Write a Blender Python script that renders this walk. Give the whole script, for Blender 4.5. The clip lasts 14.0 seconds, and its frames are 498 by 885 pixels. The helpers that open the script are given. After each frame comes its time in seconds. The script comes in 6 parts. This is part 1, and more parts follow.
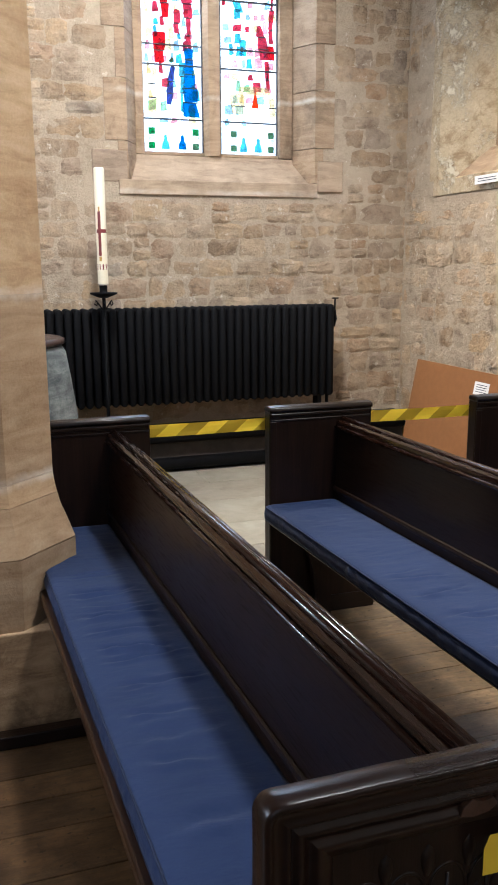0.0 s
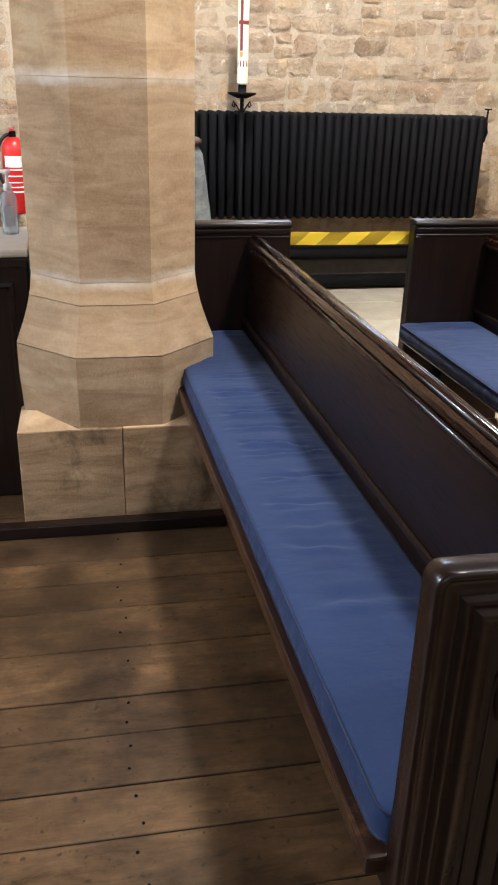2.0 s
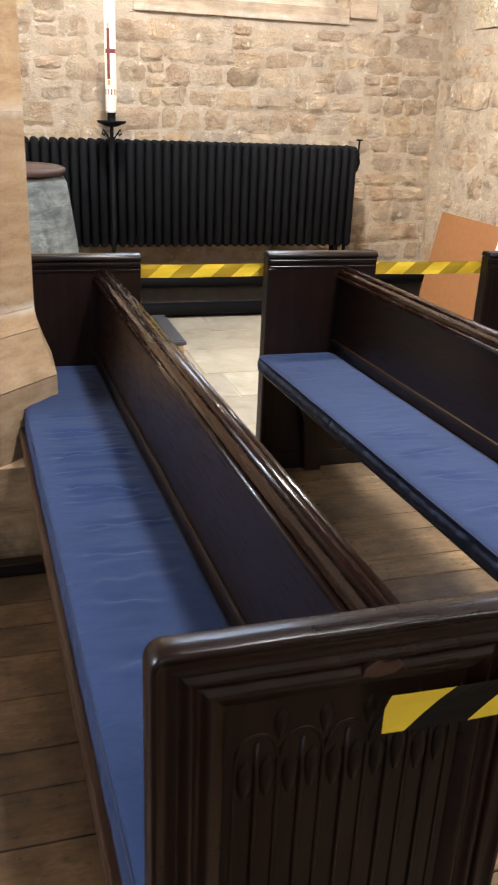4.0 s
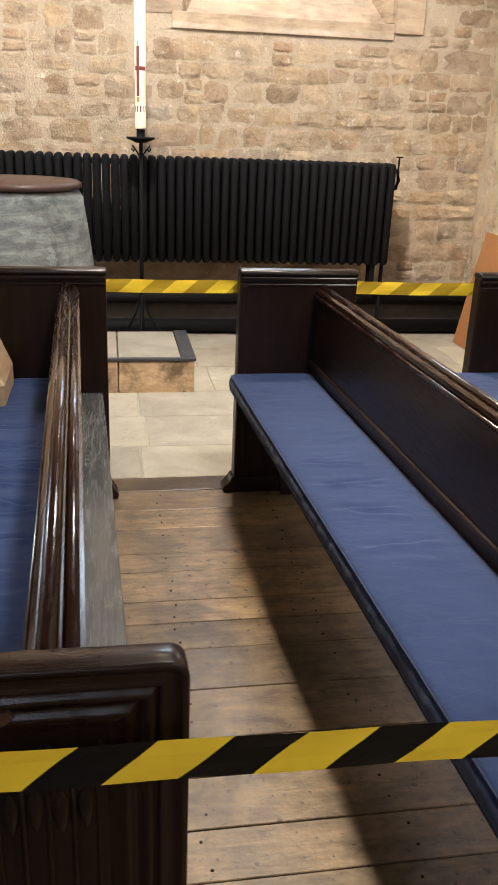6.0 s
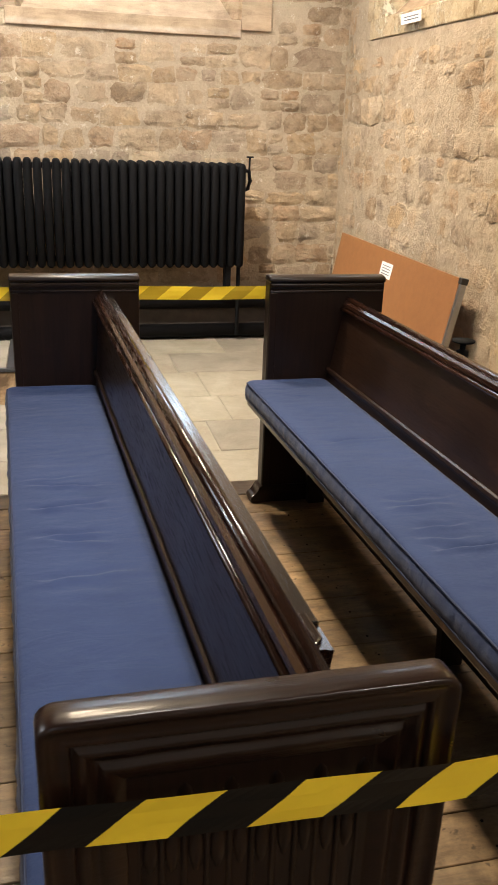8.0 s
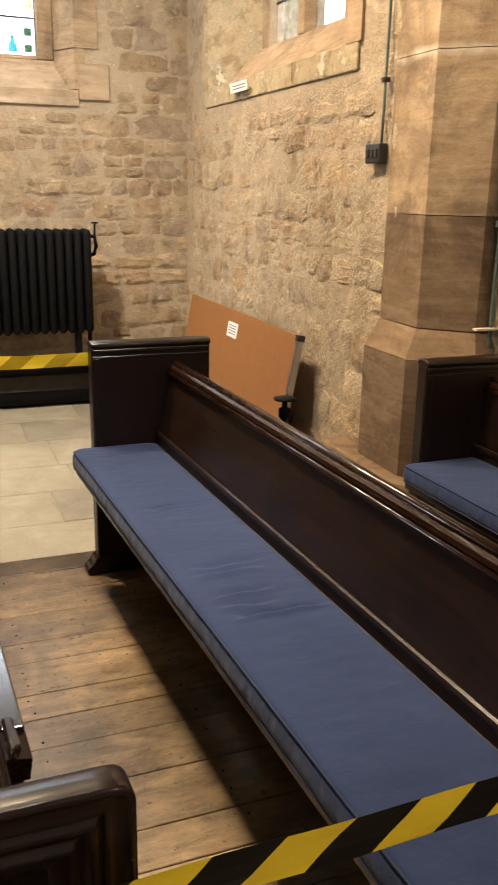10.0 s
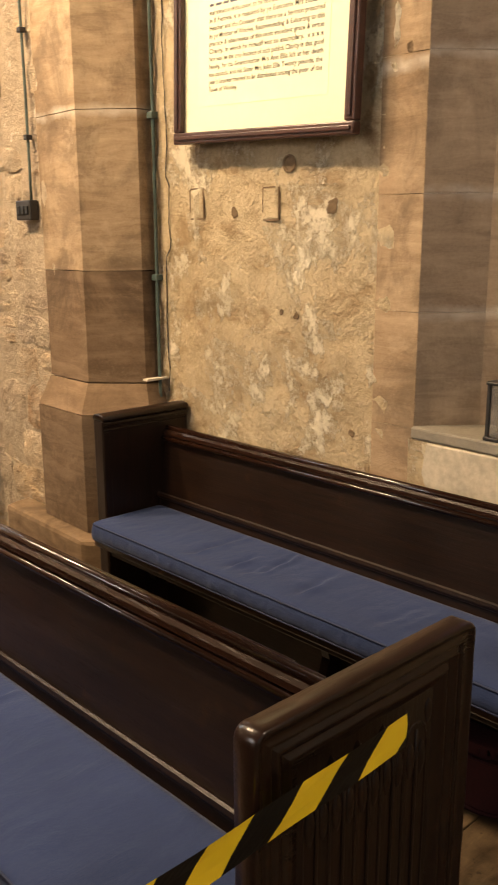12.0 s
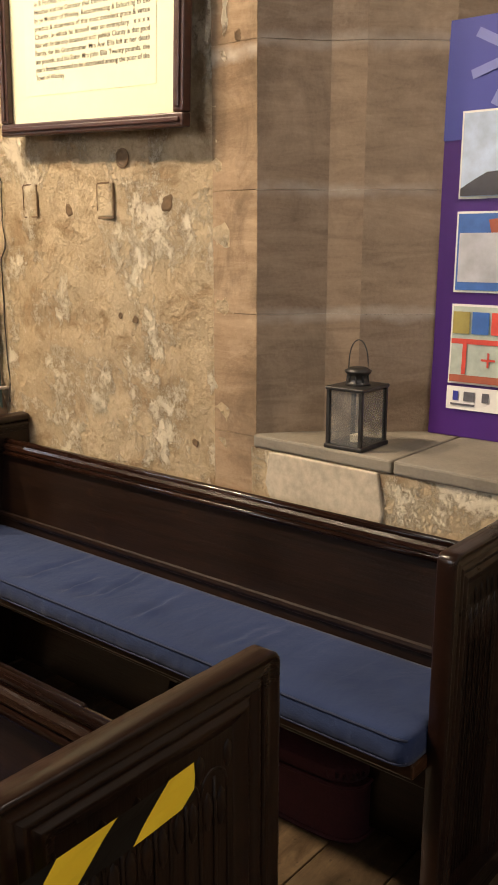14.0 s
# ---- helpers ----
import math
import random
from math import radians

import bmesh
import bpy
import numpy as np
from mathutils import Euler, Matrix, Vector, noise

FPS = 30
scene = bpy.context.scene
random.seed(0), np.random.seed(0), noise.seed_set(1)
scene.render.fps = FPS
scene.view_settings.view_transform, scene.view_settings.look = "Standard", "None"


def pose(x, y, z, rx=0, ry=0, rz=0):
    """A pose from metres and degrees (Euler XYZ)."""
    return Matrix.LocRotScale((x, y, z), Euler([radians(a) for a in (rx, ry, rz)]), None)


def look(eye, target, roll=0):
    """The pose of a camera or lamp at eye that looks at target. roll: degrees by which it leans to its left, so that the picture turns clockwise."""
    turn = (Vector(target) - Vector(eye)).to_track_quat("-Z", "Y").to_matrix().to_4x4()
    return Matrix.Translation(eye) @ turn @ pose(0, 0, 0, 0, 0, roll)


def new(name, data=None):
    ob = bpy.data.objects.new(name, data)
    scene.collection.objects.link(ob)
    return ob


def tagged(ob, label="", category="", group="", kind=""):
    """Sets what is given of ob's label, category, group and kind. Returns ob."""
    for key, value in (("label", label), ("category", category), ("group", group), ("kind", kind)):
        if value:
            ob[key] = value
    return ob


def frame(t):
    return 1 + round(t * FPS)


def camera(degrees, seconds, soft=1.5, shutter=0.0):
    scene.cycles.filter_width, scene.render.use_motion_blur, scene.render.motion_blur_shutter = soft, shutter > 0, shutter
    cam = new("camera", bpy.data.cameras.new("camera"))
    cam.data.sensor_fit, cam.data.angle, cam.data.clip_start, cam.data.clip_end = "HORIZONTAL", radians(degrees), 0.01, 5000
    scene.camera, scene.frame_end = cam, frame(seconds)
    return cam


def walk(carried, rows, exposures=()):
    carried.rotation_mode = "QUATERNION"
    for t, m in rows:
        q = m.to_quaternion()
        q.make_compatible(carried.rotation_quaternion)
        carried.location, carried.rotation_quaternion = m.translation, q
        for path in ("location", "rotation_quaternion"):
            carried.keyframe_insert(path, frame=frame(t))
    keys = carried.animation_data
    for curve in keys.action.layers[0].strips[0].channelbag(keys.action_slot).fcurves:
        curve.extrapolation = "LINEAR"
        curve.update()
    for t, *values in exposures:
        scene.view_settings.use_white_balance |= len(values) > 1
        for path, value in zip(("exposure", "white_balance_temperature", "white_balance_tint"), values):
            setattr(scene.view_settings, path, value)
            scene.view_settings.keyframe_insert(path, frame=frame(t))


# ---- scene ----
cam = camera(33.2, 14.0, soft=1.6, shutter=0.25)
PATH = [
    (0, (2.574, 0.29, 1.535), (3.203, 2.142, 1.116), -0.3),
    (0.5, (2.553, 0.292, 1.526), (3.115, 2.154, 1.059), 0.4),
    (1, (2.523, 0.296, 1.504), (3.025, 2.13, 0.884), 1.2),
    (1.5, (2.497, 0.3, 1.482), (2.922, 2.109, 0.742), 1.3),
    (2, (2.479, 0.3, 1.466), (2.831, 2.095, 0.657), 1.6),
    (2.5, (2.473, 0.293, 1.462), (2.774, 2.083, 0.623), 1.9),
    (3, (2.509, 0.269, 1.476), (2.833, 2.066, 0.66), 1.5),
    (3.5, (2.59, 0.277, 1.475), (3.02, 2.069, 0.697), 1.3),
    (4, (2.72, 0.326, 1.5), (3.271, 2.094, 0.744), 2.5),
    (4.2, (2.777, 0.363, 1.495), (3.353, 2.127, 0.751), 2.6),
    (6.3, (3.348, 0.293, 1.502), (3.657, 2.13, 0.774), 2.4),
    (6.5, (3.418, 0.298, 1.492), (3.754, 2.128, 0.761), 2.4),
    (7, (3.62, 0.364, 1.495), (4.034, 2.175, 0.755), 2.5),
    (7.2, (3.679, 0.387, 1.49), (4.116, 2.193, 0.752), 2.3),
    (9.3, (4.133, 0.302, 1.516), (4.592, 2.145, 0.888), 1.8),
    (9.5, (4.137, 0.315, 1.515), (4.656, 2.149, 0.908), 1.9),
    (10, (4.175, 0.353, 1.51), (4.864, 2.139, 0.93), 1.1),
    (10.5, (4.211, 0.343, 1.525), (5.058, 2.064, 0.959), 0.2),
    (11, (4.237, 0.338, 1.538), (5.252, 1.976, 1.002), 0.1),
    (11.5, (4.252, 0.337, 1.552), (5.418, 1.881, 1.047), -0.3),
    (12, (4.272, 0.355, 1.555), (5.569, 1.8, 1.076), -0.3),
    (12.5, (4.296, 0.354, 1.545), (5.705, 1.693, 1.074), 0.1),
    (13, (4.338, 0.336, 1.545), (5.799, 1.62, 1.078), 0.4),
    (13.5, (4.421, 0.325, 1.544), (5.887, 1.61, 1.096), 0.5),
    (14, (4.496, 0.338, 1.526), (5.97, 1.609, 1.065), -0.0),
]
EXPOSURES = [(0.0, -0.43, 5300, 10), (0.5, -0.38, 5300, 10), (1.0, -0.20, 5350, 10), (1.5, 0.08, 5450, 10), (2.5, 0.30, 5500, 10), (4.0, 0.28, 5500, 10), (7.0, 0.06, 6050, 10),
             (9.5, 0.00, 6250, 10), (10.0, -0.20, 6600, 10), (11.0, -0.15, 6950, 13), (12.5, -0.28, 7350, 16), (13.0, -0.28, 7000, 16), (13.5, -0.30, 6450, 14), (14.0, -0.33, 6350, 14)]
walk(cam, [(t, look(eye, target, roll)) for t, eye, target, roll in PATH], EXPOSURES)


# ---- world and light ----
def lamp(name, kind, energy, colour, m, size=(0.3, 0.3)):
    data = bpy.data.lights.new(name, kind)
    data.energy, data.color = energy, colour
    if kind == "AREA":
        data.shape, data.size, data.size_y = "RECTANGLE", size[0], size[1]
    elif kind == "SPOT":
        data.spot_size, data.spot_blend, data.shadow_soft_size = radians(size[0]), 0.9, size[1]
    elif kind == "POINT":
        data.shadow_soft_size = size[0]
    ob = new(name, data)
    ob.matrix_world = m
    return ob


world = bpy.data.worlds.new("sky")
scene.world = world
world.use_nodes = True
sky = world.node_tree.nodes.new("ShaderNodeTexSky")
sky.sky_type, sky.sun_disc, sky.sun_elevation, sky.sun_rotation = "NISHITA", False, radians(40), radians(200)
world.node_tree.links.new(sky.outputs[0], world.node_tree.nodes["Background"].inputs[0])
world.node_tree.nodes["Background"].inputs[1].default_value = 0.12

COOL, WARM, LAMP = (0.78, 0.89, 1.0), (1.0, 0.78, 0.52), (1.0, 0.89, 0.75)
# daylight in the north and east window openings
lamp("daylight_north", "AREA", 48, COOL, look((4.45, 6.86, 3.2), (4.45, 3.0, 1.2)), (1.1, 1.7))
lamp("daylight_east", "AREA", 20, COOL, look((6.42, 5.0, 2.85), (3.5, 4.2, 1.0)), (0.9, 1.0))
# unseen cool fills, added in front of plain walls that hold no window
lamp("daylight_south_aisle", "AREA", 85, COOL, look((1.5, -4.9, 3.6), (3.2, 2.5, 0.6)), (4.0, 2.4))
lamp("daylight_west", "AREA", 200, COOL, look((-3.4, 3.4, 3.2), (3.0, 4.4, 1.0)), (2.4, 2.4))
# unseen warm lamps overhead, added without fittings to light walls, pillar and pews
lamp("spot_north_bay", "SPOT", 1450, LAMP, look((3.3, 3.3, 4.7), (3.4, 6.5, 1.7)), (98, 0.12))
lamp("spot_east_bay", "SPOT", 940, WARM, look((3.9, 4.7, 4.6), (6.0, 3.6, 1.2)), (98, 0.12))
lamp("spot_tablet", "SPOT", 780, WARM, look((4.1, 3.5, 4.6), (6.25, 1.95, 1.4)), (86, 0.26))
lamp("nave_lamp_west", "POINT", 300, LAMP, pose(-1.3, 2.3, 3.3), (0.12, 0))
lamp("nave_lamp_east", "SPOT", 840, LAMP, look((4.3, 1.9, 4.9), (3.2, 2.9, 0.6)), (64, 0.26))
# added fill for the tape, pew ends and recess jamb
lamp("nave_lamp_south", "POINT", 200, LAMP, pose(6.0, -2.0, 4.6), (0.12, 0))


# ---- materials ----
def nodes(name, rough=0.6, metal=0.0, spec=0.5):
    mat = bpy.data.materials.new(name)
    mat.use_nodes = True
    b = mat.node_tree.nodes["Principled BSDF"]
    b.inputs["Roughness"].default_value, b.inputs["Metallic"].default_value = rough, metal
    b.inputs["Specular IOR Level"].default_value = spec
    return mat, mat.node_tree, b


def link(t, a, b):
    t.links.new(a, b)


def position(t, scale=(1, 1, 1), rot=(0, 0, 0), space="world"):
    mp = t.nodes.new("ShaderNodeMapping")
    mp.inputs["Scale"].default_value, mp.inputs["Rotation"].default_value = scale, rot
    if space == "world":
        link(t, t.nodes.new("ShaderNodeNewGeometry").outputs["Position"], mp.inputs[0])
    else:
        link(t, t.nodes.new("ShaderNodeTexCoord").outputs["Object"], mp.inputs[0])
    return mp.outputs[0]


def noise_tex(t, vec, scale, detail=4, rough=0.6, distort=0.0):
    n = t.nodes.new("ShaderNodeTexNoise")
    n.inputs["Scale"].default_value, n.inputs["Detail"].default_value = scale, detail
    n.inputs["Roughness"].default_value, n.inputs["Distortion"].default_value = rough, distort
    link(t, vec, n.inputs["Vector"])
    return n.outputs[0]


def ramp(t, fac, stops):
    r = t.nodes.new("ShaderNodeValToRGB")
    while len(r.color_ramp.elements) < len(stops):
        r.color_ramp.elements.new(0.5)
    for e, (p, c) in zip(r.color_ramp.elements, stops):
        e.position, e.color = p, (*c, 1)
    link(t, fac, r.inputs[0])
    return r.outputs[0]


def mix(t, fac, a, b, mode="MIX"):
    m = t.nodes.new("ShaderNodeMix")
    m.data_type, m.blend_type = "RGBA", mode
    for value, socket in ((fac, m.inputs[0]), (a, m.inputs[6]), (b, m.inputs[7])):
        if isinstance(value, (int, float)):
            socket.default_value = value
        elif isinstance(value, tuple):
            socket.default_value = (*value, 1)
        else:
            link(t, value, socket)
    return m.outputs[2]


def maths(t, op, a, b=0.0):
    m = t.nodes.new("ShaderNodeMath")
    m.operation = op
    for value, socket in ((a, m.inputs[0]), (b, m.inputs[1])):
        if isinstance(value, (int, float)):
            socket.default_value = value
        else:
            link(t, value, socket)
    return m.outputs[0]


def bump(t, b, height, strength=0.3, distance=0.01):
    n = t.nodes.new("ShaderNodeBump")
    n.inputs["Strength"].default_value, n.inputs["Distance"].default_value = strength, distance
    link(t, height, n.inputs["Height"])
    link(t, n.outputs[0], b.inputs["Normal"])


def plain(name, colour, rough=0.6, metal=0.0, grain=40, vary=0.25, strength=0.15, spec=0.5):
    mat, t, b = nodes(name, rough, metal, spec)
    p = position(t)
    n = noise_tex(t, p, grain, 5)
    big = noise_tex(t, p, grain / 9, 3)
    dark = tuple(c * (1 - vary) for c in colour)
    lite = tuple(min(1, c * (1 + vary)) for c in colour)
    c = mix(t, 0.4, ramp(t, n, [(0.3, dark), (0.7, lite)]), ramp(t, big, [(0.35, dark), (0.65, lite)]))
    link(t, c, b.inputs["Base Color"])
    bump(t, b, n, strength, 0.004)
    return mat


def random_value(t):
    a = t.nodes.new("ShaderNodeObjectInfo").outputs["Random"]
    b = t.nodes.new("ShaderNodeNewGeometry").outputs["Random Per Island"]
    return maths(t, "FRACT", maths(t, "ADD", a, b))


def wood(name, dark, lite, rough, along="Y", worn=None, gloss_vary=0.18, vary_each=False, coat=0.0, relief=0.22):
    mat, t, b = nodes(name, rough, spec=0.5 if coat == 0.0 else 0.22)
    s = {"X": (1.2, 22, 22), "Y": (22, 1.2, 22), "Z": (22, 22, 1.2)}[along]
    p = position(t, s)
    grain = noise_tex(t, p, 2.2, 6, 0.65, 0.6)
    fine = noise_tex(t, position(t, tuple(v * 5 for v in s)), 2.0, 3)
    patch = noise_tex(t, position(t), 3.0, 4)
    c = ramp(t, grain, [(0.32, dark), (0.68, lite)])
    c = mix(t, 0.35, c, ramp(t, patch, [(0.35, dark), (0.65, lite)]))
    if vary_each:
        c = mix(t, 1.0, c, ramp(t, random_value(t), [(0.0, (0.70, 0.66, 0.62)), (1.0, (1.15, 1.1, 1.05))]), "MULTIPLY")
    if worn:
        e = noise_tex(t, position(t), 9.0, 5, 0.7)
        c = mix(t, ramp(t, e, [(0.60, (0, 0, 0)), (0.74, (0.55, 0.55, 0.55))]), c, worn)
    link(t, c, b.inputs["Base Color"])
    r = maths(t, "ADD", maths(t, "MULTIPLY", patch, gloss_vary), rough - gloss_vary / 2)
    link(t, r, b.inputs["Roughness"])
    b.inputs["Coat Weight"].default_value, b.inputs["Coat Roughness"].default_value = coat, 0.16
    scratch = noise_tex(t, position(t, tuple(v * 2.6 for v in s), (0.2, 0.12, 0.1)), 3.1, 4, 0.7)
    dull = ramp(t, scratch, [(0.52, (0, 0, 0)), (0.72, (0.28, 0.28, 0.28))])
    link(t, maths(t, "ADD", r, dull), b.inputs["Roughness"])
    bump(t, b, maths(t, "ADD", grain, maths(t, "ADD", maths(t, "MULTIPLY", fine, 0.6), maths(t, "MULTIPLY", scratch, 0.5))), relief, 0.003)
    return mat


OAK = wood("dark_oak", (0.0056, 0.0027, 0.0018), (0.0198, 0.0090, 0.0047), 0.36, "Y", (0.045, 0.020, 0.009), 0.26, coat=0.22)
OAK_UP = wood("dark_oak_upright", (0.0063, 0.0034, 0.0024), (0.0209, 0.0097, 0.0057), 0.38, "Z", (0.030, 0.013, 0.007), 0.24, coat=0.16)
OAK_CROSS = wood("dark_oak_cross", (0.0052, 0.0027, 0.0018), (0.0167, 0.0077, 0.0045), 0.34, "X", (0.045, 0.020, 0.010), 0.24, coat=0.3)
OAK_WORN = wood("worn_oak_edge", (0.0070, 0.0030, 0.0018), (0.0260, 0.0098, 0.0052), 0.20, "Y", (0.040, 0.018, 0.009), 0.20, coat=0.55, relief=0.08)
OAK_MOULD = wood("polished_oak_moulding", (0.0084, 0.0038, 0.0024), (0.0203, 0.0084, 0.0051), 0.29, "X", (0.042, 0.018, 0.010), 0.16, coat=0.28, relief=0.12)
LEDGE_GLOSS = wood("glossy_dark_ledge", (0.010, 0.008, 0.007), (0.030, 0.024, 0.020), 0.16, "Y", (0.07, 0.055, 0.045), 0.10, coat=1.0, relief=0.05)
SEAT_EDGE = wood("rubbed_seat_edge", (0.014, 0.006, 0.0035), (0.060, 0.026, 0.012), 0.30, "Y", (0.26, 0.13, 0.055), 0.16, coat=0.4)
LEDGE_WOOD = wood("dusty_ledge_oak", (0.022, 0.023, 0.022), (0.110, 0.113, 0.106), 0.22, "Y", (0.26, 0.25, 0.23), coat=0.4)


def floor_wood(name, k, warm=(1, 1, 1), blotch=0.8):
    mat, t, b = nodes(name, 0.5)
    rnd = random_value(t)
    vec = t.nodes.new("ShaderNodeVectorMath")
    vec.operation = "ADD"
    comb = t.nodes.new("ShaderNodeCombineXYZ")
    link(t, maths(t, "MULTIPLY", rnd, 37.0), comb.inputs[0])
    link(t, position(t, (1.6, 20, 20)), vec.inputs[0])
    link(t, comb.outputs[0], vec.inputs[1])
    grain = noise_tex(t, vec.outputs[0], 2.0, 6, 0.62, 0.8)
    patch = noise_tex(t, position(t), 2.3, 9, 0.68)
    speck = noise_tex(t, position(t), 38.0, 3, 0.55)
    c = ramp(t, grain, [(0.25, (0.19 * k, 0.130 * k, 0.078 * k)), (0.55, (0.27 * k, 0.192 * k, 0.118 * k)), (0.80, (0.34 * k, 0.250 * k, 0.158 * k))])
    c = mix(t, 1.0, c, ramp(t, rnd, [(0.0, (0.66, 0.64, 0.62)), (1.0, (1.14, 1.09, 1.02))]), "MULTIPLY")
    c = mix(t, ramp(t, patch, [(0.44, (0, 0, 0)), (0.60, (blotch, blotch, blotch))]), c, (0.075 * k, 0.050 * k, 0.030 * k))
    lane = noise_tex(t, position(t, (2.4, 1.5, 1)), 1.5, 7, 0.68, 0.3)
    c = mix(t, 1.0, c, ramp(t, lane, [(0.36, (0.60, 0.58, 0.56)), (0.52, (0.98, 0.97, 0.95)), (0.66, (1.28, 1.24, 1.18))]), "MULTIPLY")
    scuff = noise_tex(t, position(t, (1.0, 2.6, 1)), 7.5, 8, 0.74, 0.4)
    c = mix(t, 1.0, c, ramp(t, scuff, [(0.34, (0.52, 0.48, 0.44)), (0.50, (1.0, 0.98, 0.95)), (0.68, (1.50, 1.44, 1.34))]), "MULTIPLY")
    knot = t.nodes.new("ShaderNodeTexVoronoi")
    knot.inputs["Scale"].default_value = 2.6
    link(t, position(t, (1, 1.35, 0.0)), knot.inputs["Vector"])
    c = mix(t, ramp(t, knot.outputs["Distance"], [(0.045, (0.9, 0.9, 0.9)), (0.075, (0, 0, 0))]), c, (0.035, 0.024, 0.016))
    c = mix(t, 1.0, c, warm, "MULTIPLY")
    c = mix(t, ramp(t, speck, [(0.63, (0, 0, 0)), (0.70, (0.85, 0.85, 0.85))]), c, (0.03, 0.018, 0.010))
    link(t, c, b.inputs["Base Color"])
    link(t, maths(t, "ADD", maths(t, "MULTIPLY", scuff, 0.42), 0.16), b.inputs["Roughness"])
    bump(t, b, maths(t, "SUBTRACT", grain, speck), 0.25, 0.004)
    return mat


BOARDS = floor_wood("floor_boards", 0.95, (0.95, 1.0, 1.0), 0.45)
# east copy: grey, with the shade there put into its darker tone
BOARDS_GREY_DIM = floor_wood("grey_dim_floor_boards", 0.50, (0.96, 1.0, 1.02))
# west copy: browner stain, plus the dimmer light there put into the colour
BOARDS_SHADED = floor_wood("shaded_floor_boards", 0.43, (1.08, 0.93, 0.76))


def sandstone(name, tint, stain=0.0, smears=(), pale=(0.66, 0.60, 0.50)):
    mat, t, b = nodes(name, 0.85, spec=0.3)
    rnd = random_value(t)
    p = position(t, (1, 1, 1))
    vec = t.nodes.new("ShaderNodeVectorMath")
    vec.operation = "ADD"
    comb = t.nodes.new("ShaderNodeCombineXYZ")
    link(t, maths(t, "MULTIPLY", rnd, 11.0), comb.inputs[2])
    link(t, position(t, (1.6, 1.6, 8.0), (0.30, 0.22, 0)), vec.inputs[0])
    link(t, comb.outputs[0], vec.inputs[1])
    streak = noise_tex(t, vec.outputs[0], 2.6, 9, 0.66, 0.7)
    blot = noise_tex(t, p, 3.2, 5, 0.6)
    grain = noise_tex(t, p, 110, 4)
    pits = noise_tex(t, p, 34, 5, 0.7)
    a, m, z = tint
    c = ramp(t, streak, [(0.36, a), (0.50, m), (0.64, z)])
    c = mix(t, 0.38, c, ramp(t, blot, [(0.35, a), (0.65, z)]))
    c = mix(t, 1.0, c, ramp(t, rnd, [(0.0, (0.80, 0.77, 0.75)), (0.5, (1.04, 0.98, 0.90)), (1.0, (1.12, 1.08, 1.0))]), "MULTIPLY")
    c = mix(t, 0.10, c, ramp(t, grain, [(0.3, tuple(v * 0.5 for v in a)), (0.7, tuple(min(1, v * 1.3) for v in z))]))
    c = mix(t, ramp(t, pits, [(0.70, (0, 0, 0)), (0.80, (0.5, 0.5, 0.5))]), c, tuple(v * 0.5 for v in a))
    if stain:
        q = noise_tex(t, position(t, (1, 1, 0.8)), 3.6, 7, 0.68, 0.6)
        c = mix(t, ramp(t, q, [(0.50, (0, 0, 0)), (0.66, (stain, stain, stain))]), c, tuple(v * 0.36 for v in a))
        w = noise_tex(t, position(t), 6.5, 7, 0.7, 0.4)
        c = mix(t, ramp(t, w, [(0.58, (0, 0, 0)), (0.70, (stain * 0.6, stain * 0.6, stain * 0.6))]), c, tuple(min(1, v * 1.35) for v in z))
    # lime smeared along the bed joints
    if smears:
        sep = t.nodes.new("ShaderNodeSeparateXYZ")
        link(t, t.nodes.new("ShaderNodeNewGeometry").outputs["Position"], sep.inputs[0])
        wob = maths(t, "MULTIPLY", maths(t, "SUBTRACT", noise_tex(t, p, 9.0, 5, 0.65), 0.5), 0.055)
        zz = maths(t, "ADD", sep.outputs[2], wob)
        for level in smears:
            dist = maths(t, "ABSOLUTE", maths(t, "SUBTRACT", zz, level))
            k = ramp(t, maths(t, "MULTIPLY", dist, 20.0), [(0.10, (0.62, 0.62, 0.62)), (0.55, (0, 0, 0))])
            k = mix(t, 1.0, k, ramp(t, noise_tex(t, p, 5.0, 4), [(0.36, (0.15, 0.15, 0.15)), (0.60, (1, 1, 1))]), "MULTIPLY")
            c = mix(t, k, c, pale)
    link(t, c, b.inputs["Base Color"])
    bump(t, b, maths(t, "ADD", grain, maths(t, "ADD", maths(t, "MULTIPLY", pits, 2.0), streak)), 0.3, 0.004)
    return mat


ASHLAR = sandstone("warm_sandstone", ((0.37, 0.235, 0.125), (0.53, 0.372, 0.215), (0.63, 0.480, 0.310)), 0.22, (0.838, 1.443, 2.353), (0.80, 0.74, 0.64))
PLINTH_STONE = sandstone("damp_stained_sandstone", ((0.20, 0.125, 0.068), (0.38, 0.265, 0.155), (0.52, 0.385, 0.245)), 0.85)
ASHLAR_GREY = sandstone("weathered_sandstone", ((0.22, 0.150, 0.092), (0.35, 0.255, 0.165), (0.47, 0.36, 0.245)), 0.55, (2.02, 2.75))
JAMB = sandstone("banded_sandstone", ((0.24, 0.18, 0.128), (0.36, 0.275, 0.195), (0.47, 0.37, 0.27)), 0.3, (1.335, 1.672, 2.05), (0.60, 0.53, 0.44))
SLAB = sandstone("grey_flagstone", ((0.215, 0.195, 0.155), (0.27, 0.250, 0.205), (0.325, 0.305, 0.255)), 0.12)
DARK_STONE = sandstone("brown_sandstone", ((0.12, 0.078, 0.045), (0.19, 0.130, 0.080), (0.28, 0.20, 0.13)), 0.6)
FONT_STONE = sandstone("grey_font_stone", ((0.045, 0.056, 0.060), (0.13, 0.15, 0.148), (0.29, 0.315, 0.305)), 0.6)


